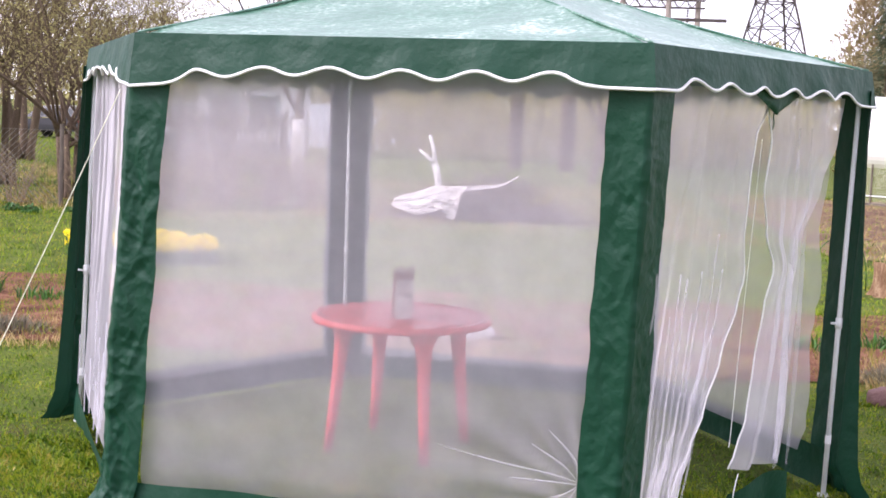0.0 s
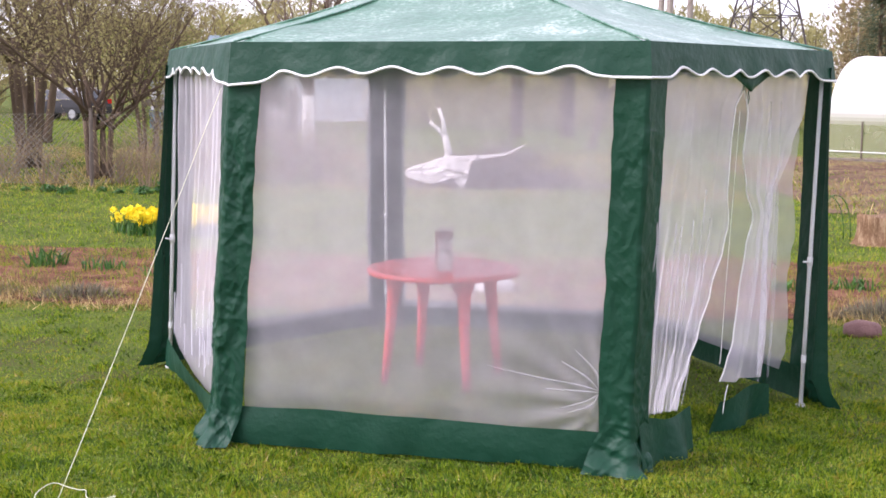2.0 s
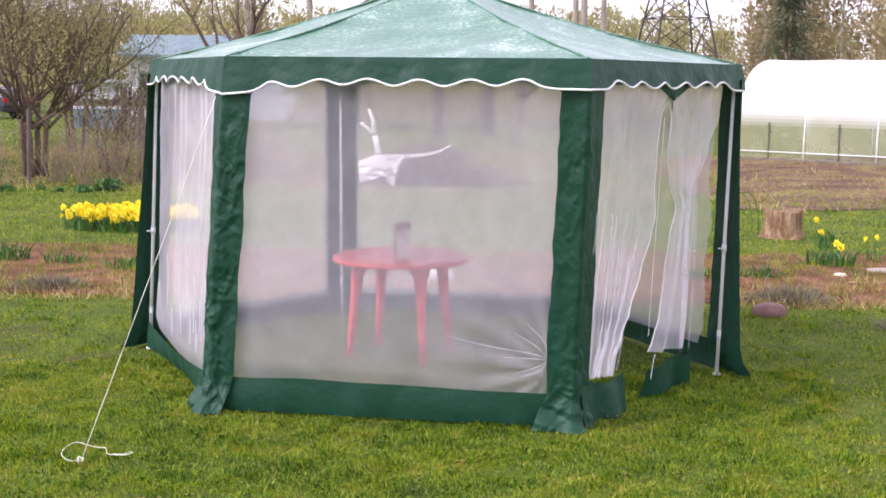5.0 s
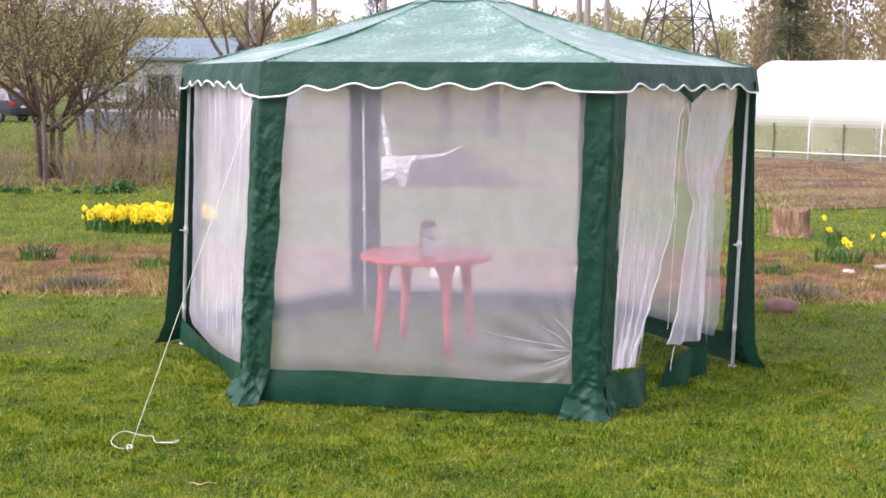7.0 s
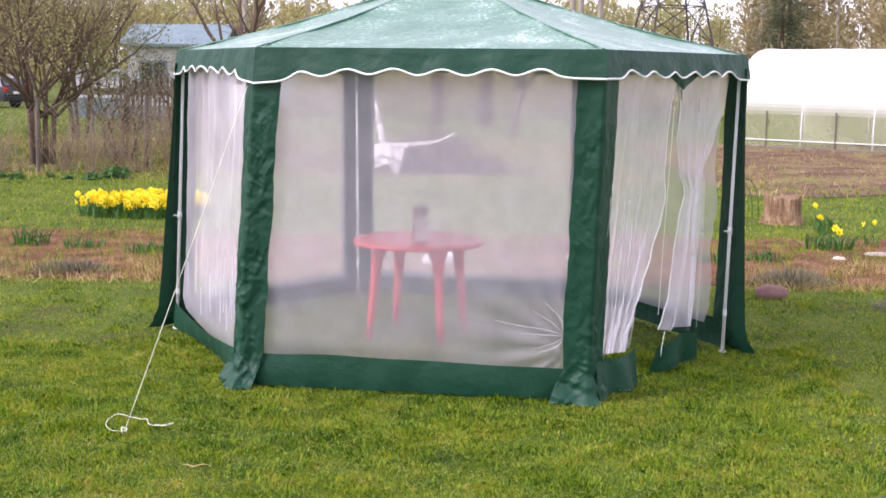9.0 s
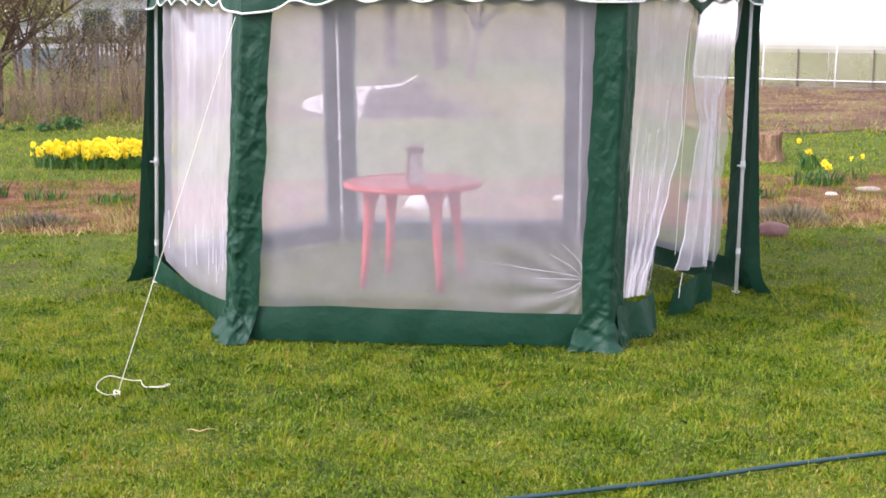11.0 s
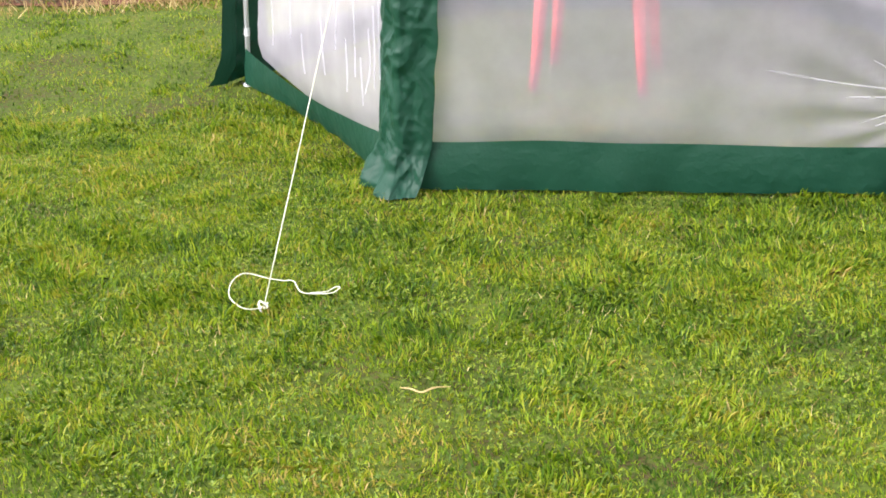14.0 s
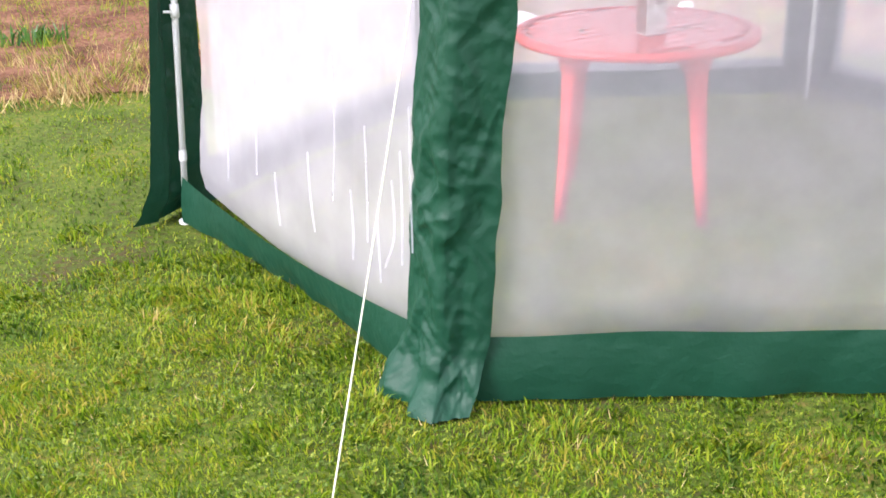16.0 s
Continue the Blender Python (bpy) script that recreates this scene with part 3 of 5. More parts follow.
    for line in ([(0.66, 0.5), (0.78, 0.455), (0.88, 0.43), (0.928, 0.41)], [(0.84, 0.54), (0.9, 0.47), (0.928, 0.415)], [(0.8, 0.40), (0.88, 0.40), (0.928, 0.4)], [(0.83, 0.3), (0.9, 0.35), (0.928, 0.39)], [(0.87, 0.6), (0.92, 0.5), (0.928, 0.42)], [(0.86, 0.29), (0.91, 0.33), (0.928, 0.385)]):
        fold(on_front, line, 0.009)
    rng = random.Random(3)
    for k in range(11):
        x = (0.3, 0.42, 0.5, 0.62, 0.7, 0.76, 0.8, 0.84, 0.88, 0.9, 0.92)[k]
        top = rng.uniform(0.45, 1.0)
        fold(on_left, [(x, top), (x + 0.01, top * 0.75), (x + 0.005 + rng.uniform(-0.02, 0.02), top * 0.4 + 0.1)], rng.uniform(0.005, 0.009))

    # the doorway: two net curtains parted in the middle
    def edge(z, pairs):
        for (z0, e0), (z1, e1) in zip(pairs, pairs[1:]):
            if z <= z1:
                k = max(0, (z - z0) / (z1 - z0))
                k = k * k * (3 - 2 * k)
                return e0 + (e1 - e0) * k
        return pairs[-1][1]

    def curtain(lefts, rights, z_low, z_slope, folds, amp, seed):
        def fn(u, v):
            z = z_low + z_slope * u + (EAVE - 0.13 - z_low - z_slope * u) * v
            s = edge(z, lefts) + (edge(z, rights) - edge(z, lefts)) * u
            low = 1 - v
            out = -0.012 + amp * math.sin(u * folds + seed + 2.5 * noise.noise((u * 3, v * 1.5, seed))) * (0.35 + low) + 0.03 * noise.noise((u * 4, v * 3, seed)) + 0.008 * noise.noise((u * 15, v * 3, seed))
            return side("fr", "r", s, z, out)
        return fn
    left = curtain([(0.2, 0.06), (0.6, 0.04), (1.2, 0.07), (1.9, 0.1)], [(0.2, 0.23), (0.33, 0.246), (0.46, 0.29), (0.6, 0.336), (0.81, 0.396), (1.02, 0.456), (1.13, 0.475), (1.32, 0.45), (1.53, 0.447), (1.71, 0.458), (1.82, 0.497), (1.9, 0.5)], 0.27, -0.03, 34, 0.014, 2.0)
    right = curtain([(0.22, 0.465), (0.38, 0.512), (0.51, 0.543), (0.74, 0.56), (1.0, 0.575), (1.15, 0.605), (1.31, 0.557), (1.5, 0.52), (1.69, 0.527), (1.82, 0.503), (1.9, 0.5)], [(0.2, 0.726), (0.8, 0.718), (1.25, 0.73), (1.5, 0.82), (1.7, 0.885), (1.9, 0.9)], 0.3, -0.03, 13, 0.02, 5.0)
    tie = Geo().sheet(lambda u, v: side("fr", "r", 0.5 + (u - 0.5) * 0.34 * (1 - v), 1.93 - 0.13 * v, 0.02 + 0.01 * math.sin(math.pi * u)), 10, 6)
    part("door_tie", tie, GREEN_CLOTH, tent, "dark cloth corner where the curtains meet", smooth=True)
    part("tie_cord", Geo().path(smooth_line([side("fr", "r", x, z, 0.012) for x, z in ((0.5, 1.81), (0.498, 1.79), (0.503, 1.765), (0.498, 1.74))], 5), 0.003, 5), GREEN_CLOTH, tent, smooth=True)
    part("hem_cord", Geo().path(smooth_line([side("fr", "r", x, z, 0.03) for x, z in ((0.47, 0.3), (0.462, 0.26), (0.455, 0.2), (0.452, 0.15))], 5), 0.0022, 5), TRIM, tent, "thin white hem cord hanging down", smooth=True)
    part("hem_cord", Geo().path(smooth_line([side("fr", "r", x, z, -0.03) for x, z in ((0.5, 1.7), (0.49, 1.2), (0.482, 0.8), (0.478, 0.45), (0.474, 0.4))], 5), 0.0018, 5), TRIM, tent, smooth=True)
    for k in range(9):
        x = 0.075 + 0.019 * k
        rise = 0.62 + 0.16 * (k % 3) + (0.3 if k in (3, 7) else 0)
        fold(lambda p, q, lift: side("fr", "r", p, q, lift + 0.02), [(x, 0.27), (x + 0.006 + 0.002 * k, 0.42), (x + 0.012 + 0.006 * k, 0.4 + rise * 0.4), (x + 0.018 + 0.009 * k, 0.25 + rise)], 0.012 + 0.006 * (k % 2))
    for x0, x1, wide in ((0.6, 0.63, 0.07), (0.66, 0.69, 0.05)):
        fold(lambda p, q, lift: side("fr", "r", p, q, lift + 0.035), [(x1, 0.27), (x1 + 0.005, 0.6), (x0 + 0.02, 1.1), (x0, 1.75)], wide)
    for fn, label in ((left, "gathered net curtain held aside"), (right, "net curtain hanging loose in the doorway")):
        c = part("door_curtain", Geo().sheet(fn, 80, 60), NET_GATHERED, tent, label, smooth=True)
        hem_side = 1.0 if fn is left else 0.0
        part("curtain_hem", Geo().path([fn(hem_side, k / 40) for k in range(41)], 0.004, 5), TRIM, c, "white hem", smooth=True)

    def door_skirt(x0, x1, top, seed):
        def fn(u, v):
            out = (0.01 if seed < 2 else -0.03) + (0.06 if seed < 2 else -0.03) * v * (0.6 + 0.6 * noise.noise((u * 4, seed, 2))) + 0.03 * math.sin(u * 9 + seed) * v
            return side("fr", "r", x0 + (x1 - x0) * (u + 0.12 * v * (u - 0.5)), top * (1 - v) + 0.006 + 0.02 * math.sin(u * 6 + seed) * (1 - v), out)
        part("skirt", Geo().sheet(fn, 30, 12), GREEN_CLOTH, tent, "loose green skirt of the doorway", smooth=True)
    door_skirt(0.04, 0.29, 0.23, 1.0)
    door_skirt(0.49, 0.78, 0.2, 4.0)
    return tent


build_tent()


# ---- guy rope, peg cord, hose, straw ----
PEG = Vector((-1.768, 4.242, 0.025))


def build_rope():
    rope = thing("guy_rope", "pale cord guy rope from the tent eave to a lawn peg", "rope", (PEG.x, PEG.y, 0))
    top = Vector((-1.268, 5.225, 1.80))
    part("line", Geo().path([PEG.lerp(top, k / 10) - Vector((0, 0, 0.012 * math.sin(math.pi * k / 10))) for k in range(11)], 0.0021, 6), ROPE, rope, smooth=True)
    loop = [(0, 0, 0.0), (-0.06, -0.02, 0.01), (-0.115, 0.05, 0.02), (-0.12, 0.15, 0.03), (-0.08, 0.20, 0.04), (0.0, 0.175, 0.03), (0.07, 0.16, 0.025), (0.12, 0.14, 0.03), (0.16, 0.07, 0.02), (0.24, 0.05, 0.02), (0.30, 0.05, 0.022), (0.33, 0.08, 0.025), (0.31, 0.095, 0.022), (0.27, 0.065, 0.02), (0.2, 0.055, 0.022)]
    part("loose_end", Geo().path(smooth_line([PEG + Vector((p[0] * 0.72 if p[0] > 0 else p[0] * 0.95, p[1] * 0.95, p[2])) for p in loop]), 0.0022, 6), ROPE, rope, "loose cord end lying on grass", smooth=True)
    part("peg", Geo().tube(PEG + Vector((0, 0, -0.08)), PEG + Vector((-0.01, -0.02, 0.012)), 0.004, n=6), WHITE_STEEL, rope)
    part("knot", Geo().path(smooth_line([PEG + Vector(p) for p in ((0.01, 0, 0.01), (-0.01, 0.008, 0.02), (-0.012, -0.01, 0.012), (0.01, -0.008, 0.004), (0.012, 0.006, 0.016))], 5), 0.0038, 6), ROPE, rope, smooth=True)


build_rope()
hose_line = smooth_line([(-2.2, 1.75, 0.02), (-1.1, 2.35, 0.02), (-0.195, 2.742, 0.022), (0.24, 2.86, 0.024), (0.674, 2.976, 0.022), (1.246, 3.151, 0.024), (2.2, 3.4, 0.02), (3.6, 3.55, 0.02), (5.5, 3.3, 0.02)], 10)
tagged(part("garden_hose", Geo().path(hose_line, 0.0095, 10), HOSE, smooth=True), "dark blue-green rubber garden hose lying on the lawn", "hose")
tagged(part("straw_wisp", Geo().path(smooth_line([(-1.345, 3.665, 0.035), (-1.315, 3.645, 0.04), (-1.285, 3.63, 0.036), (-1.25, 3.642, 0.042), (-1.205, 3.655, 0.036)]), [0.001 + 0.0022 * math.sin(math.pi * k / 32) for k in range(33)], 5), STRAW), "pale yellow straw wisp lying on the grass", "straw")


# ---- red table and carton ----
def build_table():
    c, top = Vector((-0.322, 6.908, 0)), 0.705
    table = thing("garden_table", "round red plastic garden table with slatted top inside the tent", "table", (c.x, c.y, 0))
    R = 0.468
    rim = Geo()
    prof = [(R - 0.045, 0), (R - 0.012, 0), (R, -0.008), (R, -0.032), (R - 0.008, -0.036), (R - 0.014, -0.032), (R - 0.02, -0.012), (R - 0.045, -0.012)]
    n, m = 64, len(prof)
    for i in range(n):
        a = 2 * math.pi * i / n
        for r, z in prof:
            rim.v.append((c.x + r * math.cos(a), c.y + r * math.sin(a), top + z))
    for i in range(n):
        for k in range(m):
            a, b = i * m + k, i * m + (k + 1) % m
            d, e = ((i + 1) % n) * m + (k + 1) % m, ((i + 1) % n) * m + k
            rim.f.append((a, e, d, b))
    part("rim", rim, RED_PLASTIC, table, smooth=True)
    r_in, count = R - 0.046, 13
    for i in range(count):
        y0 = -r_in + 2 * r_in * i / count + 0.004
        y1 = -r_in + 2 * r_in * (i + 1) / count - 0.004
        half = math.sqrt(max(0.001, r_in ** 2 - max(abs(y0), abs(y1)) ** 2)) + 0.012
        g = rounded_box((-half, y0, top - 0.012), (half, y1, top - 0.001), 0.003, 1)
        m4 = Matrix.Translation((c.x, c.y, 0)) @ Matrix.Rotation(radians(24), 4, "Z")
        g.v = [tuple(m4 @ Vector(p)) for p in g.v]
        part("slat", g, RED_PLASTIC, table)
    part("web", Geo().tube((c.x, c.y, top - 0.03), (c.x, c.y, top - 0.014), r_in + 0.01, n=48), RED_PLASTIC, table)
    for k in range(4):
        a = radians(207 + 90 * k)
        d = Vector((math.cos(a), math.sin(a), 0))
        sidew = Vector((-d.y, d.x, 0))
        g = Geo()
        rows = [(0.385, 0.0, 0.021, 0.02), (0.36, 0.2, 0.024, 0.024), (0.335, 0.45, 0.03, 0.03), (0.322, 0.58, 0.04, 0.035), (0.315, 0.62, 0.062, 0.045), (0.31, 0.655, 0.066, 0.05), (0.31, 0.69, 0.066, 0.05)]
        for r, z, w, dp in rows:
            for sx, sy in ((-1, -0.6), (-0.6, -1), (0.6, -1), (1, -0.6), (1, 0.6), (0.6, 1), (-0.6, 1), (-1, 0.6)):
                g.v.append(tuple(c + d * (r + dp * sy) + sidew * (w * sx) + Vector((0, 0, z))))
        for j in range(len(rows) - 1):
            for q in range(8):
                g.f.append((j * 8 + q, j * 8 + (q + 1) % 8, (j + 1) * 8 + (q + 1) % 8, (j + 1) * 8 + q))
        g.f.append(tuple(range(7, -1, -1)))
        part("leg", g, RED_PLASTIC, table, smooth=True)


build_table()


def build_carton():
    base = Vector((-0.305, 6.775, 0.705))
    box = thing("drink_carton", "tall printed paper drink carton standing open on the table", "carton", tuple(base), turn=20)
    m = Matrix.Translation(base) @ Matrix.Rotation(radians(20), 4, "Z")

    def put(g):
        g.v = [tuple(m @ Vector(p)) for p in g.v]
        return g
    part("body", put(rounded_box((-0.047, -0.034, 0), (0.047, 0.034, 0.205), 0.004, 1)), CARTON_PAPER, box)
    part("top_band", put(rounded_box((-0.0485, -0.0355, 0.2), (0.0485, 0.0355, 0.242), 0.003, 1)), CARTON_BROWN, box, "torn brown printed top")
    part("side_print", put(Geo().box((-0.0495, -0.03, 0.01), (-0.0472, 0.03, 0.2))), CARTON_BROWN, box, "brown printed side")
    for k, (x, z, w, h) in enumerate(((-0.02, 0.185, 0.012, 0.02), (0.015, 0.185, 0.012, 0.02), (-0.022, 0.14, 0.02, 0.012), (0.012, 0.125, 0.03, 0.012), (-0.005, 0.165, 0.016, 0.01))):
        part("print_bar", put(Geo().box((x - w / 2, -0.0362, z - h / 2), (x + w / 2, -0.0335, z + h / 2))), CARTON_BROWN, box)
    g = Geo()
    g.sheet(lambda u, v: (-0.047 + 0.094 * u, -0.034 - 0.012 * v, 0.24 + 0.03 * v + 0.01 * math.sin(u * 9) * v), 8, 2)
    part("flap", put(g), CARTON_PAPER, box)


build_carton()
for x, y, s in ((-0.56, 6.86, 0.018), (-0.17, 6.80, 0.014)):
    tagged(part("leaf_scrap", Geo().card((x, y, 0.708), (s, s * 0.5, 0.012), (-s * 0.4, s * 0.6, 0.004)), BARK), "dark withered leaf scrap on the red table", "leaf")


# ---- trees ----
def grow(g, tips, start, way, length, radius, level, rng, droop=0.0, split=(2, 4), sides=6, wander=0.25):
    steps = 4 if level > 1 else 3
    pts, radii = [Vector(start)], [radius]
    d = Vector(way).normalized()
    for k in range(steps):
        d = (d + Vector((rng.uniform(-1, 1), rng.uniform(-1, 1), rng.uniform(-0.7, 0.9) - droop)) * wander).normalized()
        pts.append(pts[-1] + d * (length / steps))
        radii.append(radius * (1 - 0.55 * (k + 1) / steps))
    g.path(pts, radii, sides if level > 1 else 3)
    if level == 0:
        tips.append((pts[0], pts[-1]))
        return
    for k in range(rng.randint(*split) + (1 if level > 1 else 0)):
        i = rng.randint(1, steps)
        spread = Vector((rng.uniform(-1, 1), rng.uniform(-1, 1), rng.uniform(-0.35, 0.75)))
        grow(g, tips, pts[i], d * 0.7 + spread * 0.85, length * rng.uniform(0.5, 0.78), radii[i] * rng.uniform(0.5, 0.75), level - 1, rng, droop, split, max(3, sides - 1), wander)


def leafy(tips, rng, each, size, spread=0.12):
    g = Geo()
    for a, b in tips:
        for k in range(each):
            p = a.lerp(b, rng.random()) + Vector((rng.gauss(0, spread), rng.gauss(0, spread), rng.gauss(0, spread)))
            u = Vector((rng.uniform(-1, 1), rng.uniform(-1, 1), rng.uniform(-1, 1))) * size * rng.uniform(0.5, 1.2)
            w = Vector((rng.uniform(-1, 1), rng.uniform(-1, 1), rng.uniform(-1, 1))) * size * 0.45
            g.card(p, u, w)
    return g


def build_tree(name, label, place, height, radius, seed, levels=4, trunks=1, each=3, leaf_size=0.035, leaf_mat=BUD, bark=BARK, lime=0.0, split=(2, 4), lean=0.2, spread=0.1, fork=0.3):
    rng = random.Random(seed)
    tree = thing(name, label, "tree", place)
    g, tips = Geo(), []
    base = Vector(place)
    for k in range(trunks):
        a = 2 * math.pi * k / max(1, trunks) + rng.uniform(-0.4, 0.4)
        off = Vector((math.cos(a), math.sin(a), 0)) * (0.18 if trunks > 1 else 0)
        way = Vector((math.cos(a) * lean, math.sin(a) * lean, 1))
        bole = height * fork
        top = base + off + way * bole
        g.path([base + off - Vector((0, 0, 0.05)), base + off + way * bole * 0.12, base + off + way * bole * 0.6, top], [radius * 1.5, radius * 1.05, radius * 0.9, radius * 0.8], 9)
        for j in range(rng.randint(3, 4)):
            b = a + 2 * math.pi * j / 3.5 + rng.uniform(-0.4, 0.4)
            grow(g, tips, top - way * bole * rng.uniform(0, 0.25), Vector((math.cos(b) * 0.7, math.sin(b) * 0.7, rng.uniform(0.5, 1.3))), height * rng.uniform(0.3, 0.42), radius * rng.uniform(0.5, 0.7), levels - 1, rng, 0.0, split)
    part("limbwork", g, bark, tree, smooth=True, kind="stuff")
    if lime:
        way = Vector((math.cos(2 * 0) * 0, 0, 1))
        part("limewash", Geo().path([base + Vector((0, 0, z)) for z in (0.0, lime * 0.3, lime)], [radius * 1.55, radius * 1.2, radius * 1.12], 12), LIME, tree, "white limewashed lower trunk", smooth=True)
    if each:
        part("crown", leafy(tips, rng, each, leaf_size, spread), leaf_mat, tree, kind="stuff")
    return tree


build_tree("shrubby_tree", "large many-stemmed brown tree with spring buds behind the fence", (-8.1, 22.8, 0), 7.2, 0.06, 11, levels=5, trunks=5, each=8, leaf_size=0.042, split=(3, 3), lean=0.06, spread=0.14, fork=0.16)
build_tree("shrubby_tree", "large many-stemmed brown tree with spring buds behind the fence", (-10.6, 25.5, 0), 9.0, 0.085, 12, levels=5, trunks=4, each=8, leaf_size=0.055, split=(3, 3), lean=0.1, spread=0.14)
build_tree("shrubby_tree", "large many-stemmed brown tree with spring buds beside a shed", (-9.9, 31.5, 0), 6.0, 0.055, 13, levels=5, trunks=3, each=3, leaf_size=0.05, split=(2, 3), lean=0.1, spread=0.14)
build_tree("shrubby_tree", "tall bare brown tree with thin upright stems", (-16.5, 30.0, 0), 10.0, 0.08, 14, levels=5, trunks=4, each=8, leaf_size=0.05, split=(2, 3), lean=0.2, spread=0.12)
build_tree("apple_tree", "bare apple tree with a limewashed white trunk", (-5.6, 30.8, 0), 7.5, 0.13, 23, levels=5, trunks=1, each=1, leaf_size=0.04, lime=1.5, split=(2, 3), fork=0.28, lean=0.02)
build_tree("shrubby_tree", "many-stemmed brown tree with spring buds beside a fence", (-6.3, 26.5, 0), 3.0, 0.035, 15, levels=4, trunks=3, each=3, leaf_size=0.045, split=(2, 3), lean=0.12, spread=0.14)
build_tree("shrubby_tree", "dense many-stemmed brown shrub tree with spring buds", (-6.9, 24.2, 0), 2.2, 0.03, 18, levels=4, trunks=4, each=2, leaf_size=0.045, split=(2, 3), lean=0.3, spread=0.12)
build_tree("shrubby_tree", "dense many-stemmed brown shrub tree with spring buds", (-12.2, 25.0, 0), 4.0, 0.045, 19, levels=5, trunks=5, each=8, leaf_size=0.045, split=(2, 3), lean=0.3, spread=0.12)
build_tree("leafing_tree", "small tree in fresh yellow-green spring leaf behind the fence", (-7.35, 25.2, 0), 3.5, 0.035, 41, levels=5, trunks=2, each=5, leaf_size=0.05, leaf_mat=FRESH, split=(2, 3), lean=0.05, spread=0.13)
build_tree("apple_tree", "bare brown apple tree on the far lawn", (1.6, 36.0, 0), 5.0, 0.11, 29, levels=4, trunks=1, each=1, split=(2, 3), fork=0.3)
build_tree("apple_tree", "bare brown apple tree on the far lawn", (-14.5, 36.0, 0), 8.5, 0.12, 31, levels=5, trunks=3, each=3, split=(2, 3), fork=0.3)


def build_young_apple():
    base = Vector((-1.4, 21.95, 0))
    tree = thing("young_apple_tree", "small forked apple tree with limewashed white limbs", "tree", tuple(base))
    rng = random.Random(5)
    part("trunk", Geo().path([base - Vector((0, 0, 0.05)), base + Vector((0.0, 0, 0.4)), base + Vector((-0.06, 0, 0.75)), base + Vector((-0.1, 0, 0.9))], [0.08, 0.065, 0.06, 0.058], 10), LIME, tree, smooth=True)
    for way, limed in (((-0.27, 0.0, 0.27), 0.38), ((-0.11, 0.05, 0.52), 0.55)):
        a, d = base + Vector((-0.1, 0, 0.87)), Vector(way)
        limb = part("limb", Geo().path([a, a + d * 0.55 + Vector((0.03, 0, 0)), a + d], [0.05, 0.036, 0.03], 8), LIME, tree, smooth=True)
        g, tips = Geo(), []
        grow(g, tips, a + d, d, 0.8, 0.026, 3, rng, split=(2, 3), sides=5)
        part("twigs", g, BARK, limb, "bare brown twigs", kind="stuff")


build_young_apple()


def build_shrub(place, height, seed, stems=18):
    rng = random.Random(seed)
    bush = thing("bare_shrub", "leafless reddish brown garden shrub along the fence", "shrub", place, group="shrubs along the fence")
    g, tips = Geo(), []
    for k in range(stems):
        a = rng.uniform(0, 6.283)
        r = rng.uniform(0, 0.25)
        grow(g, tips, Vector(place) + Vector((math.cos(a) * r, math.sin(a) * r, 0)), (math.cos(a) * 0.3, math.sin(a) * 0.3, 1), height * rng.uniform(0.4, 0.7), 0.011, 2, rng, split=(2, 3), sides=4, wander=0.15)
    part("stemwork", g, TWIG, bush, kind="stuff")
    part("bud_mass", leafy(tips, rng, 2, 0.03, 0.05), BUD, bush, kind="stuff")


for k, (x, y, h) in enumerate(((-6.6, 21.0, 1.2), (-7.3, 21.6, 1.3), (-5.9, 21.4, 1.3), (-5.1, 21.8, 1.5), (-4.5, 22.6, 1.5), (-8.6, 21.3, 1.1), (-5.5, 23.0, 1.6), (-9.6, 22.0, 1.2), (-4.0, 23.2, 1.5), (-6.5, 22.6, 1.5), (-4.7, 24.2, 1.8), (-3.6, 22.4, 1.6))):
    build_shrub((x, y, 0), h, 60 + k)


def build_leafy_bush(place, size, seed):
    rng = random.Random(seed)
    bush = thing("green_bush", "small fresh green leafy bush at the lawn edge", "bush", place)
    g = Geo()
    for k in range(260):
        d = Vector((rng.gauss(0, 1), rng.gauss(0, 1), abs(rng.gauss(0, 1)))).normalized() * size * rng.uniform(0.5, 1)
        d.z *= 0.8
        u = Vector((rng.uniform(-1, 1), rng.uniform(-1, 1), rng.uniform(-0.3, 0.8))) * size * 0.35
        g.card(Vector(place) + d, u, u.orthogonal() * 0.35)
    part("leaves", g, LEAF, bush, kind="stuff")
    s = Geo()
    for k in range(9):
        a = k * 0.7
        s.tube(Vector(place), Vector(place) + Vector((math.cos(a) * size * 0.5, math.sin(a) * size * 0.5, size * 0.6)), 0.008, 0.004, 4)
    part("stemwork", s, BARK, bush, kind="stuff")


build_leafy_bush((-5.9, 19.9, 0), 0.24, 5)
for k in range(9):
    build_leafy_bush((-9.6 + k * 0.42, 19.7 + 0.3 * math.sin(k * 2.3), 0), 0.12 + 0.04 * math.sin(k * 1.7), 80 + k)


# ---- flower beds ----
def flower(g, p, size, rng):
    """Six petals round a short trumpet, facing sideways."""
    a = rng.uniform(0, 6.283)
    face = Vector((math.cos(a), math.sin(a) - 0.4, rng.uniform(-0.1, 0.5))).normalized()
    u = face.orthogonal().normalized()
    w = face.cross(u)
    for k in range(6):
        c = k * math.pi / 3
        d = u * math.cos(c) + w * math.sin(c)
        g.card(p, d * size, (face.cross(d)) * size * 0.42)
    g.tube(p, p + face * size * 0.7, size * 0.2, size * 0.36, 6, cap=False)


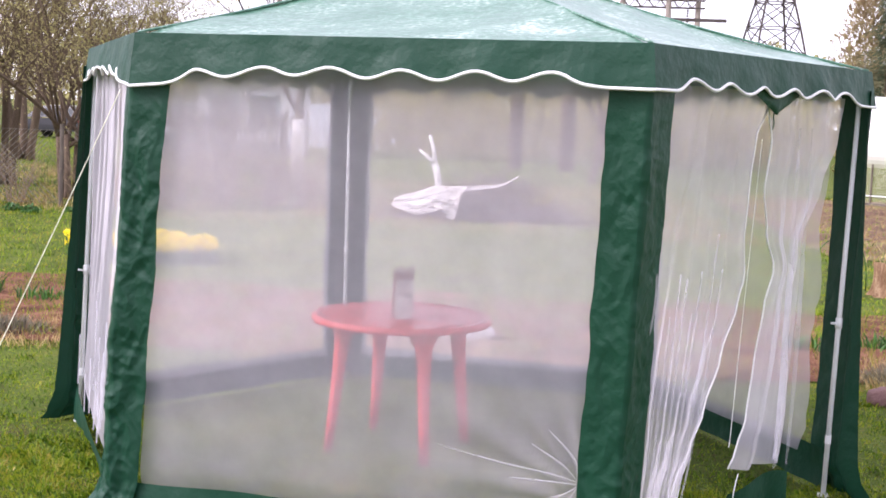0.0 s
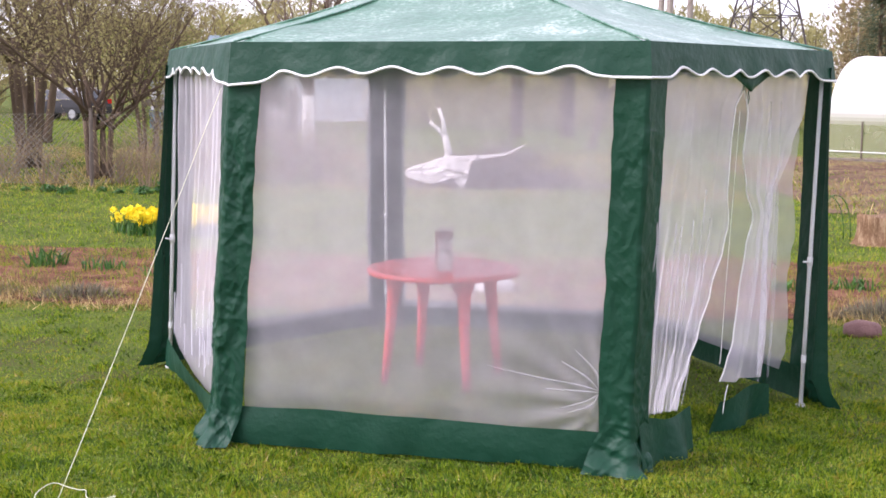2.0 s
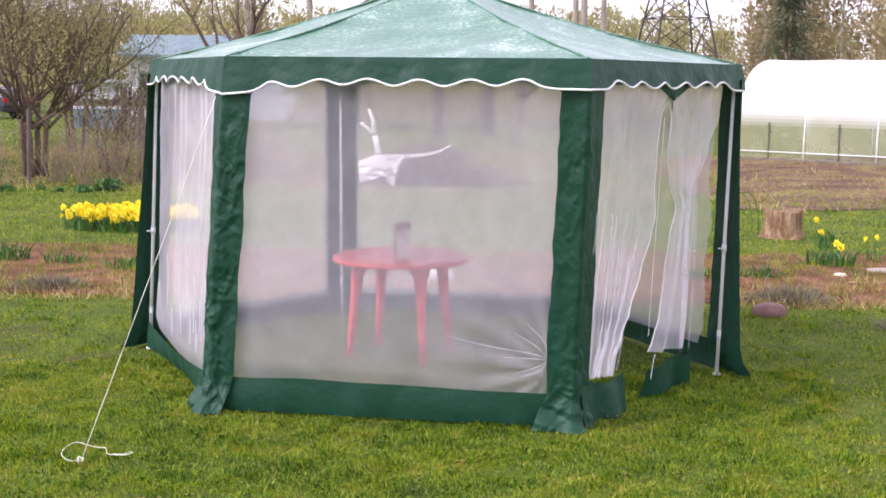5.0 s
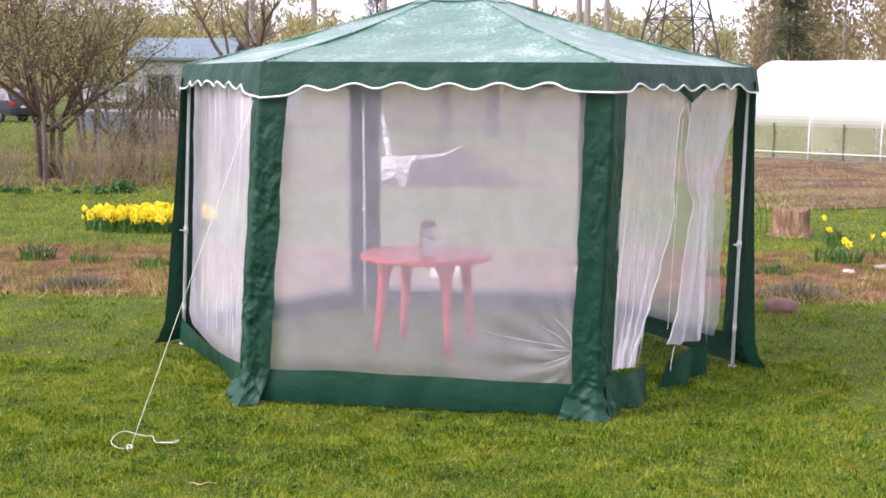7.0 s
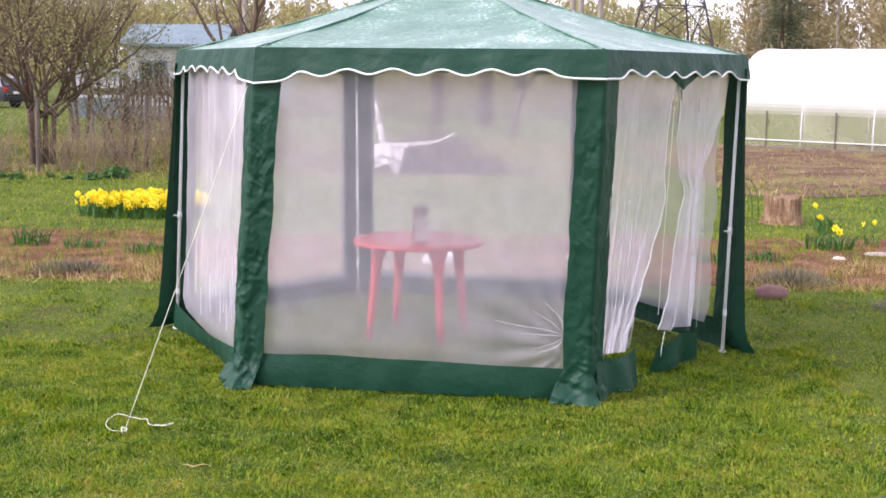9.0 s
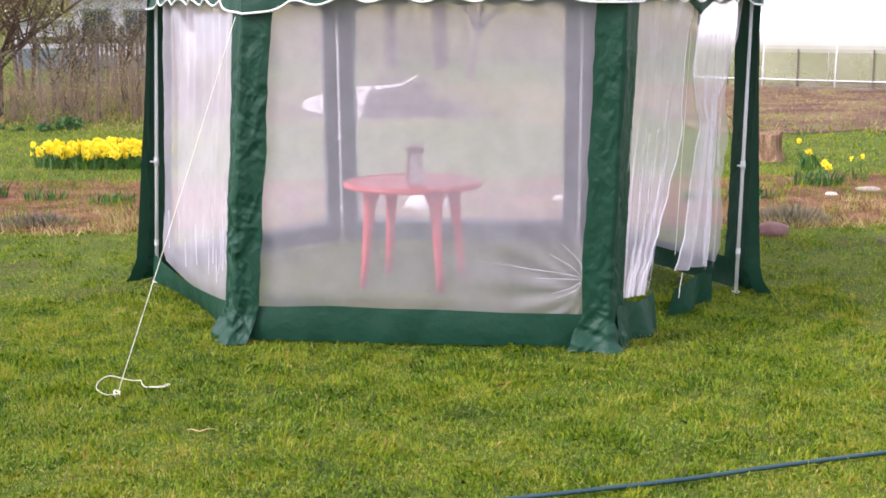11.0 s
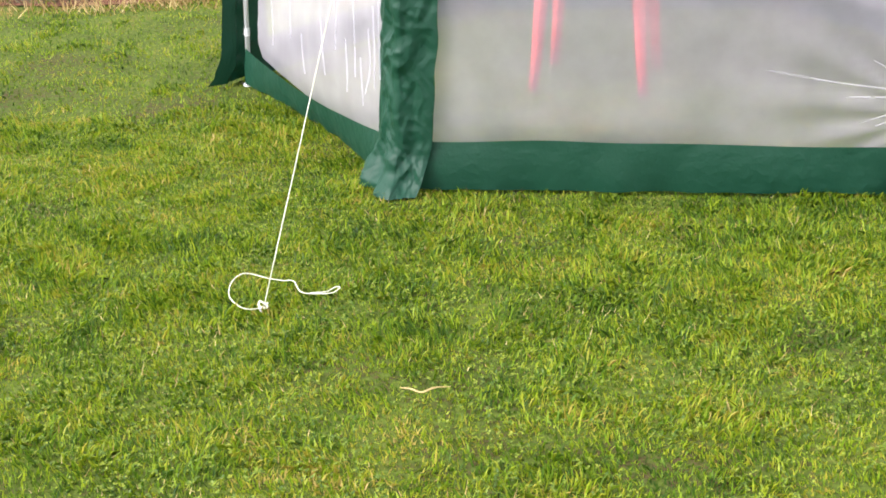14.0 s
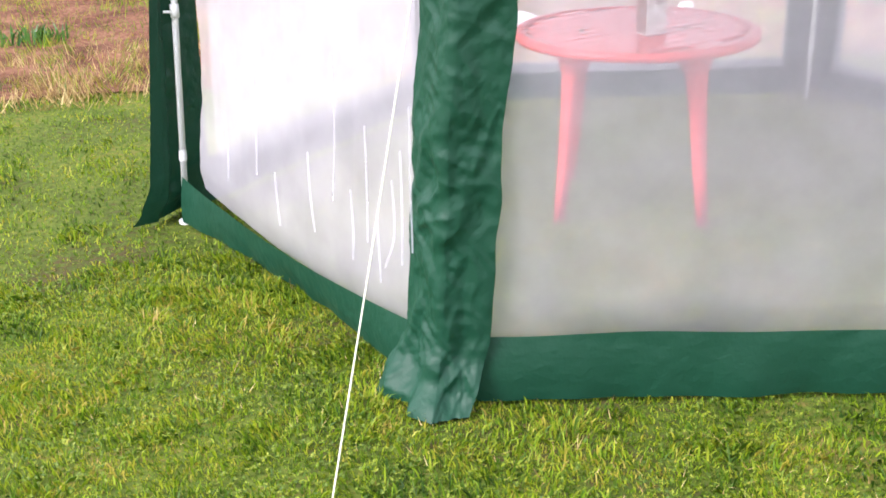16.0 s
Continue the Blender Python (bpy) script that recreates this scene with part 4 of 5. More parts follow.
def build_daffodils(place, rx, ry, flowers, leaves, seed, label, tall=0.3, size=0.042):
    rng = random.Random(seed)
    bed = thing("daffodil_clump", label, "flowers", place)
    lf, fl, st = Geo(), Geo(), Geo()
    base = Vector(place)
    for k in range(leaves):
        a, r = rng.uniform(0, 6.283), math.sqrt(rng.random())
        p = base + Vector((math.cos(a) * r * rx, math.sin(a) * r * ry, 0))
        d = Vector((rng.gauss(0, 0.25), rng.gauss(0, 0.25), 1)).normalized() * tall * rng.uniform(0.45, 0.85)
        w = Vector((rng.uniform(-1, 1), rng.uniform(-1, 1), 0)).normalized() * 0.008
        i = len(lf.v)
        bend = Vector((d.x, d.y, 0)) * 0.7
        lf.v += [tuple(p - w), tuple(p + w), tuple(p + d * 0.6 - w), tuple(p + d * 0.6 + w), tuple(p + d * 0.95 + bend)]
        lf.f += [(i, i + 1, i + 3, i + 2), (i + 2, i + 3, i + 4)]
    for k in range(flowers):
        a, r = rng.uniform(0, 6.283), math.sqrt(rng.random())
        p = base + Vector((math.cos(a) * r * rx, math.sin(a) * r * ry, 0))
        t = p + Vector((rng.gauss(0, 0.03), rng.gauss(0, 0.03), tall * rng.uniform(0.6, 1.2)))
        st.tube(p, t, 0.004, 0.003, 4)
        flower(fl, t, size * rng.uniform(0.8, 1.2), rng)
    part("leaves", lf, LEAF, bed, "blue-green strap leaves", kind="stuff")
    part("stalk_mass", st, LEAF, bed, kind="stuff")
    part("bloom_mass", fl, YELLOW, bed, "bright yellow daffodil blooms", kind="stuff")


build_daffodils((-4.08, 14.35, 0), 0.84, 0.55, 340, 650, 3, "dense oval clump of yellow daffodils growing in the lawn", tall=0.235, size=0.05)
build_daffodils((3.95, 11.5, 0), 0.26, 0.2, 4, 110, 8, "green daffodil tuft with a few yellow blooms in the bed", tall=0.34, size=0.045)
build_daffodils((4.4, 13.2, 0), 0.15, 0.12, 1, 50, 9, "green daffodil tuft with a few yellow blooms in the bed", tall=0.34, size=0.045)
build_daffodils((4.55, 11.9, 0), 0.12, 0.1, 2, 12, 10, "small daffodil tuft with two yellow blooms in the bed", tall=0.3, size=0.045)
for k, (x, y) in enumerate(((-4.55, 11.2), (-3.9, 11.0), (-3.2, 10.7), (-5.4, 11.3), (-6.4, 10.9), (3.0, 10.6), (2.5, 10.4))):
    build_daffodils((x, y, 0.02), 0.22, 0.16, 0, 60, 30 + k, "tuft of green strap leaves without blooms in the bed", tall=0.3 if k == 0 else 0.2)

blades("dry_grass_border", STRAW, 42000, (-10, 9.0, 8, 10.4), 0.05, 0.22, 0.004, bend=0.85, seed=5, clump=0.12, keep=lambda x, y: (y > 8.95) & (y < 10.3 + 0.3 * np.sin(x * 2.1)) & (np.sin(x * 3.1 + 2 * np.sin(y * 3)) * np.sin(y * 5 + x * 1.3) > -0.3))
tagged(bpy.data.objects["dry_grass_border"], "pale dry straw-like grass along the flower bed edge", "grass")
blades("bed_weeds", BLADES, 70000, (-10, 9.4, 9, 12.6), 0.05, 0.2, 0.004, bend=0.7, seed=6, clump=0.16, keep=lambda x, y: (y > 9.2) & (y < 12.9))
tagged(bpy.data.objects["bed_weeds"], "green weeds and shoots growing in the flower bed", "weeds")
blades("field_weeds", BLADES, 70000, (4.5, 18, 26, 33), 0.05, 0.16, 0.010, bend=0.8, seed=7, clump=0.3)
tagged(bpy.data.objects["field_weeds"], "low green weeds scattered on the tilled field", "weeds")
blades("field_straw", STRAW, 14000, (4.5, 17.6, 26, 32), 0.08, 0.28, 0.008, bend=0.9, seed=8, clump=0.25)
tagged(bpy.data.objects["field_straw"], "dry stalks lying on the tilled field", "straw")


def build_heather(place, rx, ry, h, seed):
    rng = random.Random(seed)
    g = Geo()
    for k in range(900):
        a, r = rng.uniform(0, 6.283), math.sqrt(rng.random())
        p = Vector(place) + Vector((math.cos(a) * r * rx, math.sin(a) * r * ry, 0))
        top = h * (1 - r * r * 0.8)
        d = Vector((math.cos(a) * r * 0.08 + rng.gauss(0, 0.03), math.sin(a) * r * 0.06 + rng.gauss(0, 0.03), top * rng.uniform(0.6, 1.1)))
        g.card(p, d, Vector((rng.uniform(-1, 1), rng.uniform(-1, 1), 0)) * 0.005)
    ob = part("grey_cushion_plant", g, GREY_PLANT)
    tagged(ob, "low grey-green withered cushion plant at the bed edge", "plant", kind="stuff")


GREY_PLANT = mat("grey_stems", [(0.25, (0.09, 0.075, 0.06)), (0.5, (0.2, 0.18, 0.13)), (0.75, (0.28, 0.27, 0.17))], 4, rough=0.8, bump=0, island=0.5, spec=0.2)
build_heather((3.0, 9.35, 0), 0.36, 0.25, 0.2, 3)
build_heather((3.75, 8.2, 0), 0.32, 0.22, 0.14, 4)
build_heather((-4.6, 9.6, 0), 0.5, 0.25, 0.16, 5)
build_heather((-3.6, 9.55, 0), 0.4, 0.22, 0.16, 6)


def build_stone(place, sx, sy, sz, material, label, seed):
    bm = bmesh.new()
    bmesh.ops.create_icosphere(bm, subdivisions=3, radius=1)
    for v in bm.verts:
        k = 1 + 0.22 * noise.noise(v.co * 1.3 + Vector((seed, 0, 0))) + 0.06 * noise.noise(v.co * 4 + Vector((seed, 3, 0)))
        p = v.co * k
        p.x, p.y, p.z = (math.copysign(abs(c) ** 0.8, c) for c in p)
        v.co = Vector((p.x * sx, p.y * sy, max(p.z, -0.55) * sz)) + Vector((place[0], place[1], place[2] + sz * 0.5))
    g = Geo()
    g.v, g.f = [tuple(v.co) for v in bm.verts], [tuple(v.index for v in f.verts) for f in bm.faces]
    bm.free()
    tagged(part("stone", g, material, smooth=True), label, "stone")


build_stone((2.65, 8.65, 0), 0.14, 0.1, 0.075, RED_STONE, "reddish brown rounded field stone at the bed edge", 1.0)
build_stone((3.83, 10.7, 0.02), 0.07, 0.05, 0.04, PALE_STONE, "small pale stone lying in the flower bed", 2.0)
build_stone((4.35, 11.1, 0.02), 0.13, 0.09, 0.035, CONCRETE, "flat grey stone beside the daffodils", 3.0)
build_stone((-0.17, 10.13, 0.02), 0.2, 0.14, 0.1, CLOTH_WHITE, "white stone behind the tent beside the flower bed", 4.0)
build_stone((1.12, 10.55, 0.02), 0.06, 0.05, 0.05, CLOTH_WHITE, "small white stone behind the tent", 5.0)


def build_stump():
    c = Vector((4.16, 14.3, 0))
    stump = thing("tree_stump", "weathered brown sawn tree stump standing in the grass", "stump", tuple(c))
    g = Geo()
    n = 40

    def ring(r, z, k):
        for i in range(n):
            a = 2 * math.pi * i / n
            lobes = 1 + 0.07 * math.sin(a * 5 + 1) + 0.05 * math.sin(a * 9 + k * 0.3) + 0.03 * math.sin(a * 17)
            g.v.append((c.x + r * lobes * math.cos(a), c.y + r * lobes * math.sin(a), z + (0.02 * math.sin(a * 2 + 1) if k > 3 else 0)))
    for k, (r, z) in enumerate(((0.285, 0.0), (0.25, 0.05), (0.225, 0.14), (0.22, 0.25), (0.225, 0.335), (0.215, 0.345))):
        ring(r, z, k)
    for k in range(5):
        for i in range(n):
            j = (i + 1) % n
            g.f.append((k * n + i, k * n + j, (k + 1) * n + j, (k + 1) * n + i))
    part("bole", g, STUMP_WOOD, stump, smooth=True)
    cut = Geo()
    cut.v = [(c.x, c.y, 0.338)] + [tuple(g.v[5 * n + i]) for i in range(n)]
    cut.f = [(0, 1 + i, 1 + (i + 1) % n) for i in range(n)]
    part("cut_face", cut, STUMP_WOOD, stump, "sawn grey-brown top face")


build_stump()
for k, (x, y, r, turn) in enumerate(((3.72, 14.55, 0.22, 20), (3.62, 14.75, 0.25, -15))):
    d = Vector((math.cos(radians(turn)), math.sin(radians(turn)), 0))
    hoop = [Vector((x, y, 0)) + d * (r * math.cos(math.pi * i / 16)) + Vector((0, 0, 0.55 * math.sin(math.pi * i / 16) ** 0.7)) for i in range(17)]
    tagged(part("plant_hoop", Geo().path(hoop, 0.006, 5), LEAF, smooth=True), "thin green wire plant support hoop beside the stump", "plant support", "plant hoops")


# ---- brush heap under a torn sheet ----
def build_heap():
    rng = random.Random(44)
    c = Vector((-0.75, 21.95, 0))
    heap = thing("brush_heap", "heap of dry brown branches and twigs", "brush heap", tuple(c))
    g = Geo()
    for k in range(900):
        x, y = rng.gauss(0.1, 0.75), rng.gauss(0, 0.3)
        h = 0.8 * math.exp(-(x - 0.3) ** 2 / 0.9 - y * y / 0.4)
        p = c + Vector((x, y, rng.uniform(0, 1) * h))
        d = Vector((rng.uniform(-1, 1), rng.uniform(-0.6, 0.6), rng.uniform(-0.4, 0.5))).normalized() * rng.uniform(0.3, 0.8)
        q = p + d
        q.z = max(0.01, q.z)
        g.tube(p, q, rng.uniform(0.006, 0.016), 0.003, 4)
    part("sticks", g, BARK, heap, kind="stuff")
    s = Geo()

    def cover(u, v):
        x = -2.15 + 1.24 * u
        ridge = 0.30 + 0.28 * min(1, u / 0.62) ** 0.8 + 0.012 * math.sin(u * 14)
        drop = (0.06 + 0.36 * math.sin(math.pi * min(1, u * 0.9)) ** 0.7) * v + 0.04 * noise.noise((u * 5, v * 4, 2)) * v
        if u > 0.7:
            drop += 0.26 * v * max(0, 1 - abs(u - 0.8) / 0.1)
        if u > 0.86:
            drop *= 1 - 0.85 * (u - 0.86) / 0.14
        return x + 0.02 * noise.noise((u * 4, v * 4, 1)), 21.62 - 0.2 * v + 0.05 * noise.noise((u * 6, v * 6, 7)), max(0.006, ridge - drop)
    s.sheet(cover, 60, 18)
    tagged(part("torn_sheet", s, CLOTH_WHITE, None, smooth=True), "torn white cloth sheet draped over the brush heap", "cloth")
    t = Geo().sheet(lambda u, v: (-0.95 + 0.87 * u, 21.62 - 0.03 * v, 0.57 + 0.2 * u * u + 0.02 * math.sin(u * 7) - (0.07 * (1 - u) + 0.02) * v), 16, 4)
    tagged(part("cloth_strip", t, CLOTH_WHITE, smooth=True), "narrow white torn cloth strip on the brush heap", "cloth")


build_heap()


# ---- fences, shed, house ----
def build_wire_fence():
    fence = thing("wire_fence", "old rusty chain-link wire fence behind the lawn", "fence", (-9, 20.9, 0))
    ends = [(-16.0, 20.0), (-13.2, 20.3), (-10.4, 20.6), (-7.6, 20.95), (-5.87, 21.9)]
    for x, y in ends:
        part("post", Geo().tube((x, y, -0.1), (x + 0.02, y, 1.35), 0.04, 0.035, 7), OLD_WOOD, fence, "thin wooden post")
    g = Geo()
    for (x0, y0), (x1, y1) in zip(ends, ends[1:]):
        a, b = Vector((x0, y0, 0)), Vector((x1, y1, 0))
        length = (b - a).length
        for z in (0.06, 1.25):
            g.tube(a + Vector((0, 0, z)), b + Vector((0, 0, z)), 0.003, n=3, cap=False)
        k = -1.2
        while k < length:
            for lean in (1, -1):
                s0, s1 = (k, k + 1.2) if lean > 0 else (k + 1.2, k)
                z0, z1 = 0.06, 1.25
                if min(s0, s1) >= 0 and max(s0, s1) <= length:
                    g.tube(a.lerp(b, s0 / length) + Vector((0, 0, z0)), a.lerp(b, s1 / length) + Vector((0, 0, z1)), 0.0046, n=3, cap=False)
            k += 0.1
    part("mesh", g, WIRE, fence, "galvanised diamond wire mesh", kind="stuff")


build_wire_fence()


def build_picket_fence():
    fence = thing("picket_fence", "grey weathered wooden picket fence in front of a house", "fence", (-10, 34.5, 0))
    rng = random.Random(7)
    x = -9.6
    while x < -6.6:
        h = rng.uniform(1.55, 1.8)
        g = Geo().box((x, 34.4, 0), (x + 0.075, 34.425, h - 0.05))
        k = len(g.v)
        g.v += [(x, 34.4, h - 0.05), (x + 0.075, 34.4, h - 0.05), (x + 0.0375, 34.4, h), (x, 34.425, h - 0.05), (x + 0.075, 34.425, h - 0.05), (x + 0.0375, 34.425, h)]
        g.f += [(k, k + 1, k + 2), (k + 5, k + 4, k + 3), (k, k + 2, k + 5, k + 3), (k + 1, k + 4, k + 5, k + 2)]
        part("picket", g, OLD_WOOD, fence)
        x += rng.uniform(0.11, 0.14)
    for z in (0.45, 1.3):
        part("rail", Geo().box((-9.7, 34.43, z), (-6.5, 34.47, z + 0.08)), OLD_WOOD, fence)
    for x in (-9.5, -8.1, -6.8):
        part("post", Geo().box((x, 34.47, -0.1), (x + 0.1, 34.57, 1.6)), OLD_WOOD, fence)


build_picket_fence()


def build_plank():
    pole = thing("plank_barrier", "single weathered plank on two posts", "barrier", (-7.4, 28, 0))
    part("plank", Geo().box((-8.9, 27.98, 1.26), (-6.3, 28.02, 1.42)), OLD_WOOD, pole)
    for x in (-8.6, -7.3, -6.5):
        part("post", Geo().tube((x, 28.06, -0.1), (x, 28.06, 1.4), 0.045, n=7), OLD_WOOD, pole)


build_plank()


def build_house():
    house = thing("garden_house", "small pale house with blue painted trim behind bare trees", "house", (-12.4, 48, 0))
    x0, x1, y0, y1, h = -12.4, -9.0, 46.5, 50.5, 2.75
    part("wall", Geo().box((x0, y0, 0), (x1, y1, h)), HOUSE_WALL, house)
    part("plinth", Geo().box((x0 - 0.04, y0 - 0.04, 0), (x1 + 0.04, y0 - 0.002, 0.5)), BLUE_PAINT, house, "blue painted plinth")
    roof = Geo()
    ym = (y0 + y1) / 2
    roof.v = [(x0 - 0.3, y0 - 0.3, h - 0.05), (x1 + 0.3, y0 - 0.3, h - 0.05), (x1 + 0.3, ym, h + 0.75), (x0 - 0.3, ym, h + 0.75), (x1 + 0.3, y1 + 0.3, h - 0.05), (x0 - 0.3, y1 + 0.3, h - 0.05),
              (x0 - 0.3, y0 - 0.3, h + 0.05), (x1 + 0.3, y0 - 0.3, h + 0.05), (x1 + 0.3, ym, h + 0.85), (x0 - 0.3, ym, h + 0.85), (x1 + 0.3, y1 + 0.3, h + 0.05), (x0 - 0.3, y1 + 0.3, h + 0.05)]
    roof.f = [(0, 3, 2, 1), (3, 5, 4, 2), (6, 7, 8, 9), (9, 8, 10, 11), (0, 1, 7, 6), (4, 5, 11, 10), (1, 2, 8, 7), (2, 4, 10, 8), (0, 6, 9, 3), (3, 9, 11, 5)]
    part("roof", roof, BLUE_PAINT, house, "faded blue sheet roof")
    gable = Geo()
    for x in (x0, x1):
        k = len(gable.v)
        gable.v += [(x, y0, h), (x, y1, h), (x, ym, h + 0.73)]
        gable.f += [(k, k + 1, k + 2)]
    part("gable", gable, HOUSE_WALL, house)
    for wx in (-11.9, -10.4):
        w = part("window", Geo().box((wx, y0 - 0.03, 1.0), (wx + 0.9, y0 - 0.004, 2.1)), DARK_GLASS, house)
        f = Geo()
        for a, b in (((wx - 0.08, 0.92), (wx, 2.18)), ((wx + 0.9, 0.92), (wx + 0.98, 2.18)), ((wx, 0.92), (wx + 0.9, 1.0)), ((wx, 2.1), (wx + 0.9, 2.18)), ((wx + 0.42, 1.0), (wx + 0.48, 2.1))):
            f.box((a[0], y0 - 0.06, a[1]), (b[0], y0 - 0.005, b[1]))
        part("frame", f, BLUE_PAINT, w, "blue window frame")
    part("annex_wall", Geo().box((x0 - 2.2, y0 + 0.4, 0), (x0 - 0.01, y1 - 0.5, 1.75)), HOUSE_WALL, house, "low pale side building")
    part("annex_base", Geo().box((x0 - 2.24, y0 + 0.34, 0), (x0 - 0.05, y0 + 0.396, 0.75)), BLUE_PAINT, house, "blue painted base boards")
    part("annex_roof", Geo().box((x0 - 2.35, y0 + 0.2, 1.754), (x0 - 0.02, y1 - 0.3, 1.85)), SHEET_METAL, house, "flat grey sheet roof")


build_house()


def build_sheet_fence():
    fence = thing("sheet_fence", "grey corrugated sheet metal fence far behind the garden", "fence", (-9.5, 58, 0))
    x = -12.0
    while x < -7.0:
        g = Geo().sheet(lambda u, v, x=x: (x + 1.1 * u, 58 + 0.02 * math.sin(u * 50), 0.05 + 1.95 * v), 40, 1)
        part("panel", g, SHEET_METAL, fence)
        part("post", Geo().box((x - 0.05, 58.03, 0), (x + 0.03, 58.1, 2.05)), RUST, fence)
        x += 1.12


build_sheet_fence()


# ---- parked car ----
def build_car():
    m = pose(-22.2, 58.0, 0, 0, 0, 157)
    car = thing("parked_car", "black estate car parked beyond the fence under trees", "car", (-22.2, 58.0, 0), turn=157)

    def put(g):
        g.v = [tuple(m @ Vector(p)) for p in g.v]
        return g
    prof = [(-2.1, 0.35), (-2.15, 0.62), (-2.1, 0.92), (-1.9, 1.0), (2.0, 0.78), (2.12, 0.6), (2.1, 0.32)]
    cabin = [(-1.98, 0.98), (-1.72, 1.38), (-1.3, 1.46), (0.1, 1.46), (0.45, 1.38), (1.15, 0.92)]

    def loft(shape, half, half_top, z_mid):
        g = Geo()
        n = len(shape)
        for sgn in (-1, 1):
            for x, z in shape:
                w = half + (half_top - half) * max(0, (z - z_mid)) / max(0.01, 1.46 - z_mid)
                g.v.append((x, sgn * w, z))
        g.f.append(tuple(range(n)))
        g.f.append(tuple(range(2 * n - 1, n - 1, -1)))
        for i in range(n):
            j = (i + 1) % n
            g.f.append((i, n + i, n + j, j))
        return g
    part("body", put(loft(prof, 0.86, 0.8, 0.6)), CAR_PAINT, car)
    part("cabin", put(loft(cabin, 0.8, 0.62, 0.98)), CAR_PAINT, car)
    for sgn in (-1, 1):
        for x0, x1 in ((-1.65, -0.85), (-0.75, -0.05), (0.05, 0.75)):
            def glass(u, v, x0=x0, x1=x1, sgn=sgn):
                z = 1.03 + 0.32 * v
                top = x1 - (0.36 * v if x1 > 0.5 else 0)
                w = 0.8 - 0.18 * (z - 0.98) / 0.48 + 0.008
                return x0 + (top - x0) * u, sgn * w, z
            part("side_window", put(Geo().sheet(glass, 3, 2)), DARK_GLASS, car)
        for x in (-1.3, 1.3):
            w = part("wheel", put(Geo().tube((x, sgn * 0.68, 0.31), (x, sgn * 0.87, 0.31), 0.31, n=20)), RUBBER, car)
            part("rim", put(Geo().tube((x, sgn * 0.86, 0.31), (x, sgn * 0.885, 0.31), 0.2, n=16)), ALLOY, w)
        part("tail_lamp", put(Geo().box((-2.15, sgn * 0.72 - 0.12, 0.78), (-2.06, sgn * 0.72 + 0.12, 0.98))), RED_LENS, car, "red tail lamp")
    part("rear_window", put(Geo().sheet(lambda u, v: (-1.99 + 0.22 * v - 0.012, (u - 0.5) * 1.25, 1.02 + 0.33 * v), 3, 2)), DARK_GLASS, car)
    part("number_plate", put(Geo().box((-2.17, -0.26, 0.66), (-2.14, 0.26, 0.77))), TRIM, car, "plain pale plate")
    part("bumper", put(rounded_box((-2.2, -0.84, 0.32), (-2.05, 0.84, 0.55), 0.04)), RUBBER, car)
    part("roof_rail", put(Geo().tube((-1.5, 0.6, 1.49), (0.0, 0.6, 1.49), 0.015, n=5).tube((-1.5, -0.6, 1.49), (0.0, -0.6, 1.49), 0.015, n=5)), ALLOY, car)


build_car()


